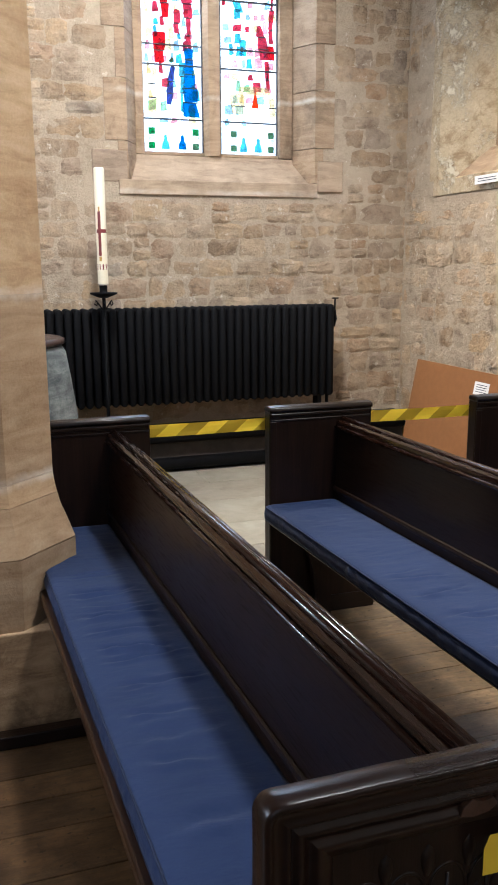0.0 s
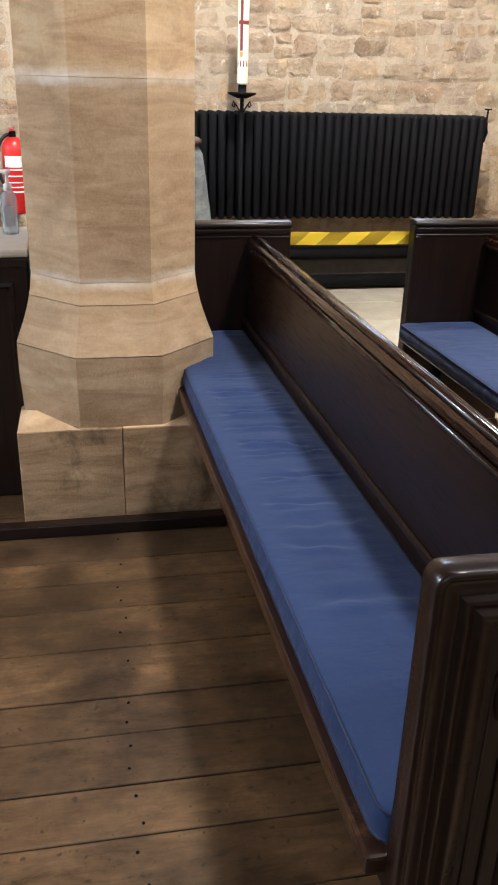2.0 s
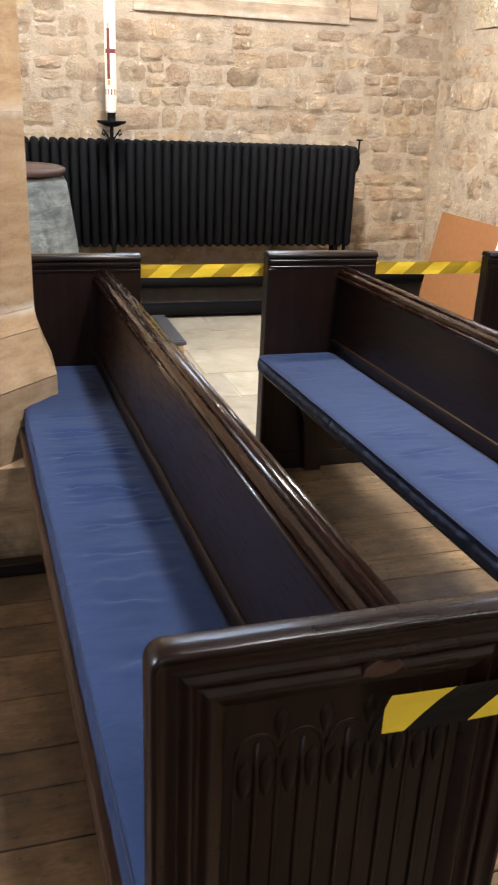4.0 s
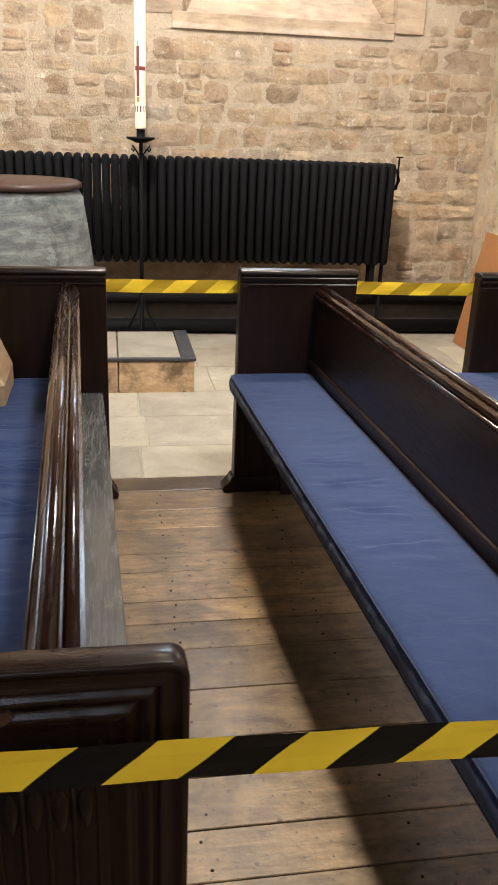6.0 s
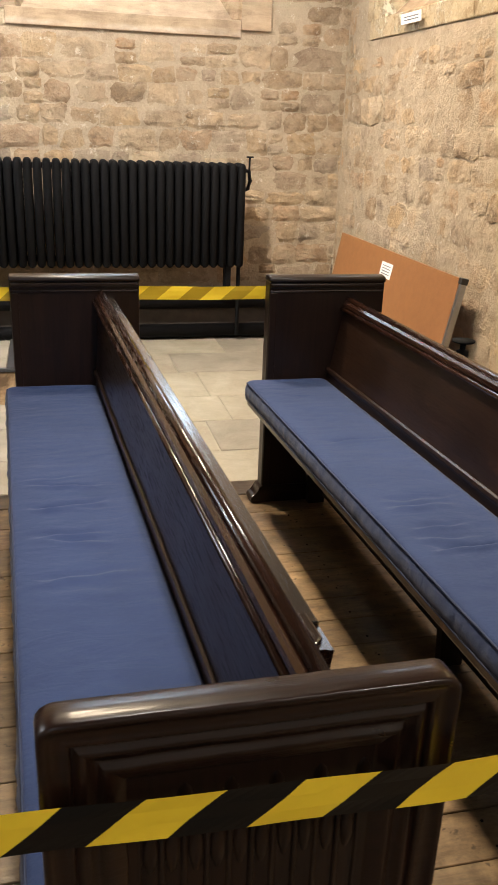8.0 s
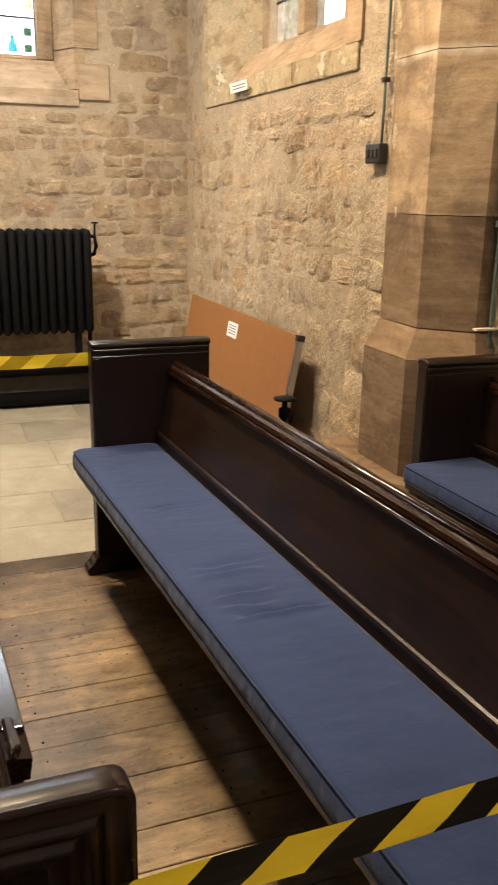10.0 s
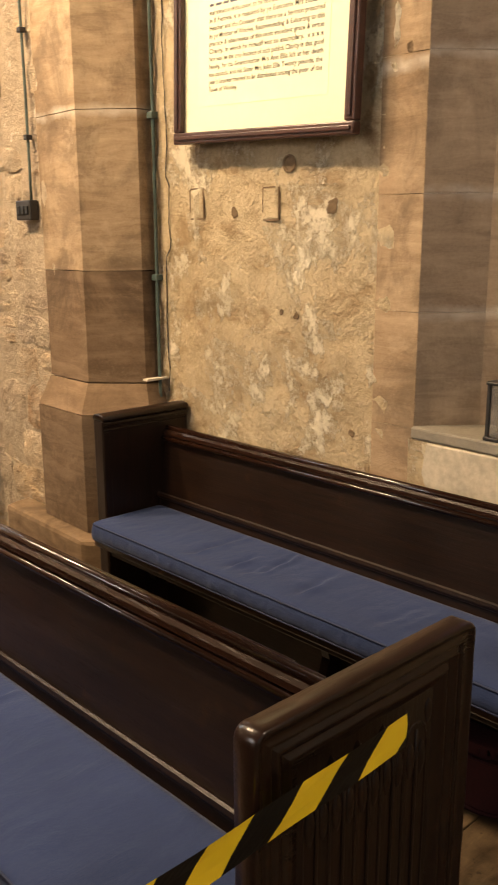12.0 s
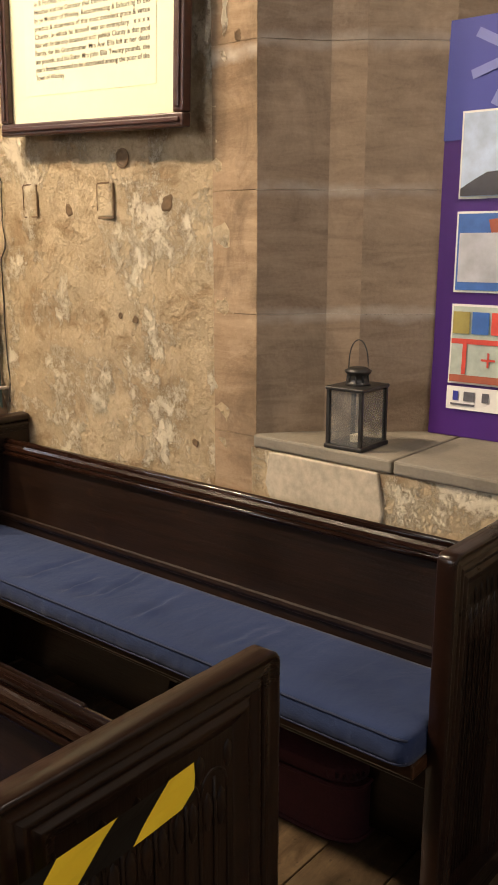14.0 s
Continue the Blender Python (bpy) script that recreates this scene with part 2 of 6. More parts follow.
def smear_over(t, p, c, amount):
    """Lime slurry that runs over stones and joints alike, with a few bright flecks."""
    q = noise_tex(t, position(t, (1, 1, 1.25)), 4.2, 9, 0.72, 0.35)
    c = mix(t, ramp(t, q, [(0.42, (0, 0, 0)), (0.60, (amount, amount, amount))]), c, (0.55, 0.445, 0.315))
    fleck = noise_tex(t, p, 15, 7, 0.74)
    return mix(t, ramp(t, fleck, [(0.60, (0, 0, 0)), (0.67, (0.75, 0.75, 0.75))]), c, (0.74, 0.66, 0.53))


def rubble_stone(name, amount, k=1.0):
    mat, t, b = nodes(name, 0.9, spec=0.25)
    rnd = random_value(t)
    p = position(t)
    tones = [(0.0, (0.30, 0.21, 0.130)), (0.16, (0.48, 0.365, 0.245)), (0.30, (0.36, 0.29, 0.225)), (0.46, (0.50, 0.360, 0.210)),
             (0.60, (0.34, 0.240, 0.150)), (0.74, (0.55, 0.435, 0.300)), (0.88, (0.41, 0.265, 0.155)), (1.0, (0.31, 0.265, 0.220))]
    base = ramp(t, rnd, [(q, tuple(v * k for v in col)) for q, col in tones])
    blot = noise_tex(t, p, 9, 6, 0.68, 0.5)
    grain = noise_tex(t, p, 70, 5, 0.7)
    soot = noise_tex(t, position(t, (1, 1, 1.5)), 6.0, 7, 0.72)
    c = mix(t, 1.0, base, ramp(t, blot, [(0.3, (0.62, 0.58, 0.54)), (0.7, (1.28, 1.26, 1.20))]), "MULTIPLY")
    c = mix(t, ramp(t, soot, [(0.52, (0, 0, 0)), (0.65, (0.75, 0.75, 0.75))]), c, (0.16, 0.112, 0.072))
    c = smear_over(t, p, c, amount)
    c = mix(t, 0.14, c, ramp(t, grain, [(0.3, (0.12, 0.08, 0.045)), (0.7, (0.60, 0.49, 0.36))]))
    link(t, c, b.inputs["Base Color"])
    bump(t, b, maths(t, "ADD", maths(t, "MULTIPLY", blot, 2.0), maths(t, "ADD", maths(t, "MULTIPLY", grain, 0.7), soot)), 1.0, 0.020)
    return mat


def lime(name, tint, relief=0.6, blots=5.0, flakes=0.0, stain=0.0, slurry=0.0):
    mat, t, b = nodes(name, 0.95, spec=0.2)
    p = position(t)
    big = noise_tex(t, p, 2.2, 5, 0.6)
    mid = noise_tex(t, p, blots * 2.4, 6, 0.72, 0.4)
    fine = noise_tex(t, p, 75, 5, 0.7)
    a, m, z = tint
    c = ramp(t, mid, [(0.32, a), (0.5, m), (0.68, z)])
    c = mix(t, 0.4, c, ramp(t, big, [(0.35, a), (0.65, z)]))
    c = mix(t, 0.3, c, ramp(t, fine, [(0.3, tuple(v * 0.55 for v in a)), (0.7, z)]))
    h = maths(t, "ADD", maths(t, "MULTIPLY", mid, 2.0), fine)
    if stain:
        q = noise_tex(t, position(t, (1, 1, 1.4)), 5.5, 9, 0.74, 0.4)
        c = mix(t, ramp(t, q, [(0.50, (0, 0, 0)), (0.62, (stain, stain, stain))]), c, (0.30, 0.195, 0.10))
    if flakes:
        q = noise_tex(t, position(t, (1, 1, 0.9)), 5.0, 12, 0.80, 0.1)
        k = ramp(t, q, [(0.525, (0, 0, 0)), (0.58, (flakes, flakes, flakes))])
        c = mix(t, k, c, (0.82, 0.735, 0.56))
        h = maths(t, "ADD", h, maths(t, "MULTIPLY", k, 0.5))
    if slurry:
        soot = noise_tex(t, position(t, (1, 1, 1.5)), 6.0, 7, 0.72)
        c = mix(t, ramp(t, soot, [(0.53, (0, 0, 0)), (0.66, (0.5, 0.5, 0.5))]), c, (0.22, 0.16, 0.105))
        c = smear_over(t, p, c, slurry)
    link(t, c, b.inputs["Base Color"])
    bump(t, b, h, relief, 0.012)
    return mat


RUBBLE = rubble_stone("rubble_stone", 0.50)
RUBBLE_PALE = rubble_stone("limed_rubble_stone", 0.85, 1.12)
MORTAR = lime("lime_mortar", ((0.38, 0.29, 0.195), (0.49, 0.39, 0.275), (0.58, 0.475, 0.345)), 1.0, 7.0, 0.0, 0.0, 0.6)
RENDER_LIME = lime("old_lime_render", ((0.43, 0.315, 0.185), (0.59, 0.465, 0.29), (0.70, 0.58, 0.39)), 1.0, 5.0, 0.85, 0.75)
SMEAR = plain("lime_smear", (0.46, 0.40, 0.30), 0.95, grain=40, vary=0.3)
POINTING = plain("pale_pointing", (0.62, 0.55, 0.45), 0.9, grain=60)
ROOM = plain("limewash", (0.50, 0.44, 0.36), 0.9, grain=14, vary=0.15)
CEILING = plain("dark_roof_timber", (0.10, 0.065, 0.04), 0.8, grain=10)


def fabric():
    mat, t, b = nodes("blue_fabric", 0.85, spec=0.25)
    p = position(t)
    weave = noise_tex(t, position(t, (1, 1, 1)), 620, 2)
    big = noise_tex(t, p, 5, 4)
    c = ramp(t, big, [(0.3, (0.0135, 0.029, 0.092)), (0.7, (0.0215, 0.041, 0.120))])
    c = mix(t, 0.25, c, ramp(t, weave, [(0.3, (0.009, 0.016, 0.044)), (0.7, (0.036, 0.058, 0.140))]))
    link(t, c, b.inputs["Base Color"])
    b.inputs["Sheen Weight"].default_value, b.inputs["Sheen Roughness"].default_value = 0.10, 0.5
    crumple = noise_tex(t, position(t, (7, 16, 12)), 1.0, 4, 0.55, 1.2)
    bump(t, b, maths(t, "ADD", maths(t, "MULTIPLY", weave, 0.25), maths(t, "ADD", noise_tex(t, p, 30, 3), maths(t, "MULTIPLY", crumple, 1.6))), 0.35, 0.006)
    return mat


FABRIC = fabric()
PIPING = plain("navy_piping", (0.011, 0.020, 0.058), 0.8, grain=200)
RAD_PAINT = plain("black_radiator_paint", (0.0035, 0.0035, 0.0042), 0.70, grain=60, vary=0.3, spec=0.14)
STAIN = plain("rust_brown_stain", (0.19, 0.125, 0.068), 0.9, grain=50, vary=0.4)
RUBBED = plain("rubbed_oak", (0.060, 0.029, 0.017), 0.45, grain=70, vary=0.5)
IRON = plain("black_iron", (0.004, 0.004, 0.0045), 0.75, 0.0, grain=80, spec=0.12)
PLINTH_PAINT = plain("sooty_plinth", (0.045, 0.036, 0.028), 0.8, grain=14, vary=0.4)
YELLOW = plain("yellow_tape", (1.0, 0.70, 0.035), 0.36, grain=20, vary=0.06, strength=0.05)
BLACK_TAPE = plain("black_tape", (0.005, 0.005, 0.005), 0.34, grain=20, vary=0.1, strength=0.05, spec=0.3)
OCHRE_TAPE = plain("ochre_tape_stripe", (0.50, 0.33, 0.012), 0.4, grain=20, vary=0.08, strength=0.05)
WAX = plain("cream_wax", (0.78, 0.70, 0.52), 0.45, grain=12, vary=0.05)
DECOR = plain("dark_red_transfer", (0.16, 0.018, 0.014), 0.5, grain=90, vary=0.4)
GOLD = plain("dull_gold_transfer", (0.42, 0.25, 0.06), 0.4, 0.3, grain=60)
HARDBOARD = plain("brown_hardboard", (0.26, 0.112, 0.036), 0.65, grain=220, vary=0.12)
ALU = plain("aluminium_edge", (0.42, 0.42, 0.42), 0.35, 0.9, grain=60, vary=0.08)
CARD = plain("white_card", (0.78, 0.77, 0.74), 0.7, grain=30, vary=0.03)
INK = plain("grey_print", (0.10, 0.10, 0.12), 0.7, grain=60)
BLACK_INK = plain("black_ink", (0.018, 0.015, 0.012), 0.7, grain=60)
MAT_BOARD = plain("cream_mount", (0.90, 0.88, 0.58), 0.6, grain=20, vary=0.04)
PARCH = plain("pale_parchment", (0.90, 0.88, 0.60), 0.6, grain=20, vary=0.05)
FRAME_WOOD = wood("mahogany_frame", (0.030, 0.012, 0.009), (0.085, 0.032, 0.022), 0.35, "Y")
TEAL = plain("verdigris_cable", (0.085, 0.125, 0.110), 0.6, grain=30, vary=0.5)
DARK_PLASTIC = plain("dark_plastic", (0.022, 0.020, 0.018), 0.45, grain=50)
RED_PAINT = plain("red_enamel", (0.55, 0.018, 0.014), 0.28, grain=30, vary=0.08)
BLACK_RUBBER = plain("black_rubber", (0.012, 0.012, 0.012), 0.6)
WHITE_PLASTIC = plain("white_plastic", (0.80, 0.80, 0.80), 0.35, grain=40, vary=0.03)
LID_WOOD = wood("font_lid_wood", (0.020, 0.010, 0.008), (0.055, 0.026, 0.020), 0.3, "X")
PALE_TOP = plain("pale_cloth_top", (0.52, 0.46, 0.38), 0.75, grain=60, vary=0.1)
TIN = plain("dull_tin", (0.075, 0.072, 0.068), 0.40, 0.8, grain=60, vary=0.3)
MAROON = plain("maroon_hassock_cloth", (0.060, 0.012, 0.016), 0.9, grain=120)
PURPLE = plain("purple_print", (0.13, 0.035, 0.34), 0.4, grain=20, vary=0.05)
BLUE_PRINT = plain("deep_blue_print", (0.035, 0.040, 0.30), 0.4, grain=20, vary=0.05)
PALE_BLUE = plain("pale_blue_print", (0.17, 0.19, 0.50), 0.4, grain=20, vary=0.05)
SKY_PRINT = plain("sky_photo_print", (0.42, 0.52, 0.68), 0.4, grain=14, vary=0.35)
ROOF_PRINT = plain("dark_roof_photo_print", (0.035, 0.035, 0.045), 0.4, grain=40)
RUST_PRINT = plain("rust_photo_print", (0.36, 0.10, 0.05), 0.4, grain=30)
STONE_PRINT = plain("grey_photo_print", (0.42, 0.44, 0.48), 0.4, grain=14, vary=0.3)
RED_PRINT = plain("red_photo_print", (0.62, 0.07, 0.045), 0.4, grain=30)
OLIVE_PRINT = plain("olive_photo_print", (0.32, 0.27, 0.07), 0.4, grain=30)
BLUE_PHOTO = plain("blue_photo_print", (0.04, 0.13, 0.42), 0.4, grain=30)
SAGE_PRINT = plain("sage_photo_print", (0.42, 0.48, 0.42), 0.4, grain=30)
LEAD = plain("lead_came", (0.045, 0.045, 0.05), 0.6, 0.4, grain=60)


def clear(name, colour, amount=0.92):
    mat = bpy.data.materials.new(name)
    mat.use_nodes = True
    t = mat.node_tree
    out = t.nodes["Material Output"]
    b = t.nodes["Principled BSDF"]
    b.inputs["Base Color"].default_value, b.inputs["Roughness"].default_value = (*colour, 1), 0.08
    tr = t.nodes.new("ShaderNodeBsdfTransparent")
    n = noise_tex(t, position(t), 16, 4)
    dim = tuple(c * 0.72 for c in colour)
    link(t, ramp(t, n, [(0.3, dim), (0.7, colour)]), tr.inputs[0])
    ms = t.nodes.new("ShaderNodeMixShader")
    ms.inputs[0].default_value = amount
    link(t, b.outputs[0], ms.inputs[1])
    link(t, tr.outputs[0], ms.inputs[2])
    link(t, ms.outputs[0], out.inputs[0])
    return mat


GLASS_PALE = clear("pale_glass", (0.92, 0.95, 0.97))
GLASS_RED = clear("ruby_glass", (0.74, 0.055, 0.085))
GLASS_ROSE = clear("rose_glass", (0.70, 0.15, 0.23))
GLASS_BLUE = clear("blue_glass", (0.07, 0.34, 0.64))
GLASS_SKY = clear("turquoise_glass", (0.28, 0.66, 0.76))
GLASS_INDIGO = clear("indigo_glass", (0.14, 0.20, 0.48))
GLASS_GREEN = clear("green_glass", (0.12, 0.47, 0.22))
GLASS_MOSS = clear("moss_glass", (0.24, 0.38, 0.26))
GLASS_AMBER = clear("amber_glass", (0.85, 0.16, 0.03))
GLASS_GOLD = clear("straw_glass", (0.95, 0.86, 0.62))
GLASS_MIST = clear("mist_glass", (0.62, 0.78, 0.90))
GLASS_BLUSH = clear("blush_glass", (0.95, 0.62, 0.66))
GLASS_LEAF = clear("leaf_glass", (0.55, 0.75, 0.58))
LANTERN_GLASS = clear("lantern_glass", (0.95, 0.95, 0.93), 0.93)


def glow(name, colour, strength):
    mat = bpy.data.materials.new(name)
    mat.use_nodes = True
    t = mat.node_tree
    e = t.nodes.new("ShaderNodeEmission")
    e.inputs[0].default_value, e.inputs[1].default_value = (*colour, 1), strength
    link(t, e.outputs[0], t.nodes["Material Output"].inputs[0])
    return mat


SKY_GLOW = glow("bright_sky", (0.93, 0.97, 1.0), 5.5)


# ---- mesh helpers ----
def mesh_from(bm, name, material):
    me = bpy.data.meshes.new(name)
    bmesh.ops.recalc_face_normals(bm, faces=bm.faces[:])
    bm.to_mesh(me)
    bm.free()
    for m in material if isinstance(material, (list, tuple)) else [material]:
        me.materials.append(m)
    return me


def part(name, bm, material, parent, label="", smooth=False):
    ob = new(name, mesh_from(bm, name, material) if isinstance(bm, bmesh.types.BMesh) else bm)
    if smooth:
        ob.data.shade_smooth()
    ob.parent = parent
    return tagged(ob, label)


def thing(name, m, label, category, group="", kind=""):
    ob = new(name)
    ob.empty_display_size = 0.1
    ob.matrix_world = m
    return tagged(ob, label, category, group, kind)


def box(x0, y0, z0, x1, y1, z1, bevel=0.0, seg=2, bm=None):
    b = bmesh.new()
    bmesh.ops.create_cube(b, size=1.0)
    for v in b.verts:
        v.co = Vector((x0 + (v.co.x + 0.5) * (x1 - x0), y0 + (v.co.y + 0.5) * (y1 - y0), z0 + (v.co.z + 0.5) * (z1 - z0)))
    if bevel:
        bmesh.ops.bevel(b, geom=b.edges[:], offset=bevel, segments=seg, affect="EDGES", profile=0.5)
    return joined(bm, b)


def joined(bm, b):
    if bm is None:
        return b
    me = bpy.data.meshes.new("tmp")
    b.to_mesh(me)
    b.free()
    bm.from_mesh(me)
    bpy.data.meshes.remove(me)
    return bm


def prism(pts, axis, a, c, bm=None, bevel=0.0):
    """A polygon pushed along an axis: pts are (x, z) for 'y', (x, y) for 'z', (y, z) for 'x'."""
    b = bmesh.new()
    make = {"y": lambda p, d: (p[0], d, p[1]), "z": lambda p, d: (p[0], p[1], d), "x": lambda p, d: (d, p[0], p[1])}[axis]
    lo = [b.verts.new(make(p, a)) for p in pts]
    hi = [b.verts.new(make(p, c)) for p in pts]
    b.faces.new(lo)
    b.faces.new(list(reversed(hi)))
    n = len(pts)
    for i in range(n):
        b.faces.new((lo[i], lo[(i + 1) % n], hi[(i + 1) % n], hi[i]))
    if bevel:
        bmesh.ops.bevel(b, geom=b.edges[:], offset=bevel, segments=2, affect="EDGES", profile=0.5)
    return joined(bm, b)


def lathe(profile, seg=32, centre=(0, 0), bm=None, sides=None):
    b = bmesh.new()
    n = sides or seg
    off = math.pi / n if sides else 0
    rings = []
    for r, z in profile:
        rings.append([b.verts.new((centre[0] + r * math.cos(2 * math.pi * i / n + off), centre[1] + r * math.sin(2 * math.pi * i / n + off), z)) for i in range(n)])
    for p, q in zip(rings, rings[1:]):
        for i in range(n):
            b.faces.new((p[i], p[(i + 1) % n], q[(i + 1) % n], q[i]))
    b.faces.new(list(reversed(rings[0])))
    b.faces.new(rings[-1])
    return joined(bm, b)


def tube(points, r, seg=8, bm=None, closed=False):
    b = bmesh.new()
    pts = [Vector(p) for p in points]
    rings = []
    n = len(pts)
    for i, p in enumerate(pts):
        d = (pts[(i + 1) % n] - pts[i - 1]) if closed else (pts[min(i + 1, n - 1)] - pts[max(i - 1, 0)])
        d.normalize()
        side = d.cross(Vector((0, 0, 1)))
        if side.length < 0.05:
            side = d.cross(Vector((0, 1, 0)))
        side.normalize()
        up = side.cross(d)
        rings.append([b.verts.new(p + r * (math.cos(2 * math.pi * k / seg) * side + math.sin(2 * math.pi * k / seg) * up)) for k in range(seg)])
    for i in range(n if closed else n - 1):
        p, q = rings[i], rings[(i + 1) % n]
        for k in range(seg):
            b.faces.new((p[k], p[(k + 1) % seg], q[(k + 1) % seg], q[k]))
    if not closed:
        b.faces.new(list(reversed(rings[0])))
        b.faces.new(rings[-1])
    return joined(bm, b)


def grid(nx, ny, f, bm=None):
    b = bmesh.new()
    vs = [[b.verts.new(f(i / nx, j / ny)) for i in range(nx + 1)] for j in range(ny + 1)]
    for j in range(ny):
        for i in range(nx):
            b.faces.new((vs[j][i], vs[j][i + 1], vs[j + 1][i + 1], vs[j + 1][i]))
    return joined(bm, b)


def rough(x, y, z, size, amount):
    return noise.noise(Vector((x, y, z)) / size) * amount + noise.noise(Vector((x + 7, y - 3, z + 5)) / (size * 0.35)) * amount * 0.45


# ---- the building ----
NORTH_Y, EAST_X, TABLET_X = 6.52, 6.03, 6.26
room = thing("wall_outer", pose(0, 0, 0), "plain limewashed church walls closing the nave", "wall", kind="structure")
part("south_wall", box(-3.6, -5.3, 0, 7.6, -5.0, 5.6), ROOM, room)
part("west_wall", box(-3.9, -5.3, 0, -3.6, 7.4, 5.6), ROOM, room)
part("east_wall_south", box(7.2, -5.0, 0, 7.5, 3.3, 5.6), ROOM, room)
roof = new("ceiling", mesh_from(box(-3.9, -5.3, 5.6, 7.6, 7.4, 5.8), "ceiling", CEILING))
tagged(roof, "dark timber church ceiling high overhead", "ceiling", kind="structure")
base_floor = new("floor_base", mesh_from(box(-3.6, -5.0, -0.12, 7.2, 7.2, -0.022), "floor_base", PLINTH_PAINT))
flag_bed = new("floor_bed", mesh_from(box(-3.6, 3.70, -0.0215, 6.03, 6.5, -0.007), "floor_bed", SLAB))
tagged(flag_bed, "lime bedding between the flagstones", "floor", kind="structure")
tagged(base_floor, "dark sub-floor under boards and flagstones", "floor", kind="structure")

# stone walls: core, mortar face and single stones
STONES = []
for k in range(12):
    b = bmesh.new()
    nx, nz = 5, 4
    vs = []
    for j in range(nz + 1):
        for i in range(nx + 1):
            u, v = i / nx - 0.5, j / nz - 0.5
            edge = max(abs(u), abs(v)) > 0.49
            corner = abs(u) > 0.49 and abs(v) > 0.49
            w = 0.07 if corner else 0.0
            uu = u * (1 - w) + random.uniform(-0.05, 0.05)
            vv = v * (1 - w * 1.4) + random.uniform(-0.075, 0.075)
            d = -0.0 if edge else random.uniform(0.55, 1.0)
            vs.append(b.verts.new((uu, -d if not edge else 0.0, vv)))
    for j in range(nz):
        for i in range(nx):
            a = j * (nx + 1) + i
            b.faces.new((vs[a], vs[a + 1], vs[a + nx + 2], vs[a + nx + 1]))
    ring = [vs[i] for i in range(nx + 1)] + [vs[(j + 1) * (nx + 1) - 1] for j in range(1, nz + 1)]
    ring += [vs[nz * (nx + 1) + i] for i in range(nx - 1, -1, -1)] + [vs[j * (nx + 1)] for j in range(nz - 1, 0, -1)]
    back = [b.verts.new((v.co.x * 1.04, 1.6, v.co.z * 1.04)) for v in ring]
    for i in range(len(ring)):
        b.faces.new((ring[i], ring[(i + 1) % len(ring)], back[(i + 1) % len(ring)], back[i]))
    me = mesh_from(b, "stone", RUBBLE)
    STONES.append(me)
PALE_STONES = [me.copy() for me in STONES]
for me in PALE_STONES:
    me.materials[0] = RUBBLE_PALE


def rubble(wall, place, u0, u1, v0, v1, rows, lengths, skip, proud=0.011, near=None, joint=0.004, shapes=None):
    """Courses of uneven stones on a wall; place(u, v) gives the spot, the wall's turn is its own."""
    rest_v, rest_f, count = [], [], 0
    v = v0
    while v < v1 - 0.03:
        h = min(random.uniform(*rows), v1 - v)
        u = u0 + random.uniform(-0.15, 0.0)
        while u < u1:
            w = random.choice((0.75, 1.0, 1.0, 1.3, 1.7)) * random.uniform(*lengths)
            cu, cv = u + w / 2, v + h / 2 + random.uniform(-0.008, 0.008)
            a, c = max(u, u0), min(u + w, u1)
            u += w
            if c - a < 0.05 or any(a < s[1] - 0.02 and c > s[0] + 0.02 and v < s[3] - 0.02 and v + h > s[2] + 0.02 for s in skip):
                continue
            pieces = [(a, c, v, v + h)]
            if h > 0.13 and c - a < 0.24 and random.random() < 0.3:
                pieces = [(a, c, v, v + h * 0.48), (a, c, v + h * 0.48, v + h)]
            for pa, pc, pv, pw in pieces:
                m = place((pa + pc) / 2, (pv + pw) / 2 + random.uniform(-0.006, 0.006)) @ pose(0, random.uniform(-0.002, 0.006), 0, random.uniform(-1.5, 1.5), random.uniform(-2.2, 2.2), random.uniform(-1.5, 1.5))
                m = m @ Matrix.Diagonal((pc - pa - joint, proud * random.uniform(0.6, 1.5), pw - pv - joint, 1))
                me = random.choice(shapes or STONES)
                if count < 300 and near(pa, pv):
                    ob = new("stone", me)
                    ob.parent = wall
                    ob.matrix_local = m
                    count += 1
                else:
                    k = len(rest_v)
                    rest_v += [tuple(m @ q.co) for q in me.vertices]
                    rest_f += [tuple(k + i for i in f.vertices) for f in me.polygons]
        v += h
    if rest_f:
        me = bpy.data.meshes.new("rubble_rest")
        me.from_pydata(rest_v, [], rest_f)
        me.materials.append((shapes or STONES)[0].materials[0])
        ob = new("rubble_rest", me)
        ob.parent = wall
        tagged(ob, "smaller rubble stones bedded in mortar", kind="stuff")


def mortar_face(name, wall, f, u0, u1, v0, v1, material, size=0.045, deep=0.009, grainy=0.16):
    nx, ny = max(2, int((u1 - u0) / size)), max(2, int((v1 - v0) / size))

    def at(a, c):
        u, v = u0 + a * (u1 - u0), v0 + c * (v1 - v0)
        edge = a in (0.0, 1.0) or c in (0.0, 1.0)
        return f(u, v, 0.0 if edge else rough(u, v, 3.1, grainy, deep))
    return part(name, grid(nx, ny, at), material, wall, smooth=True)


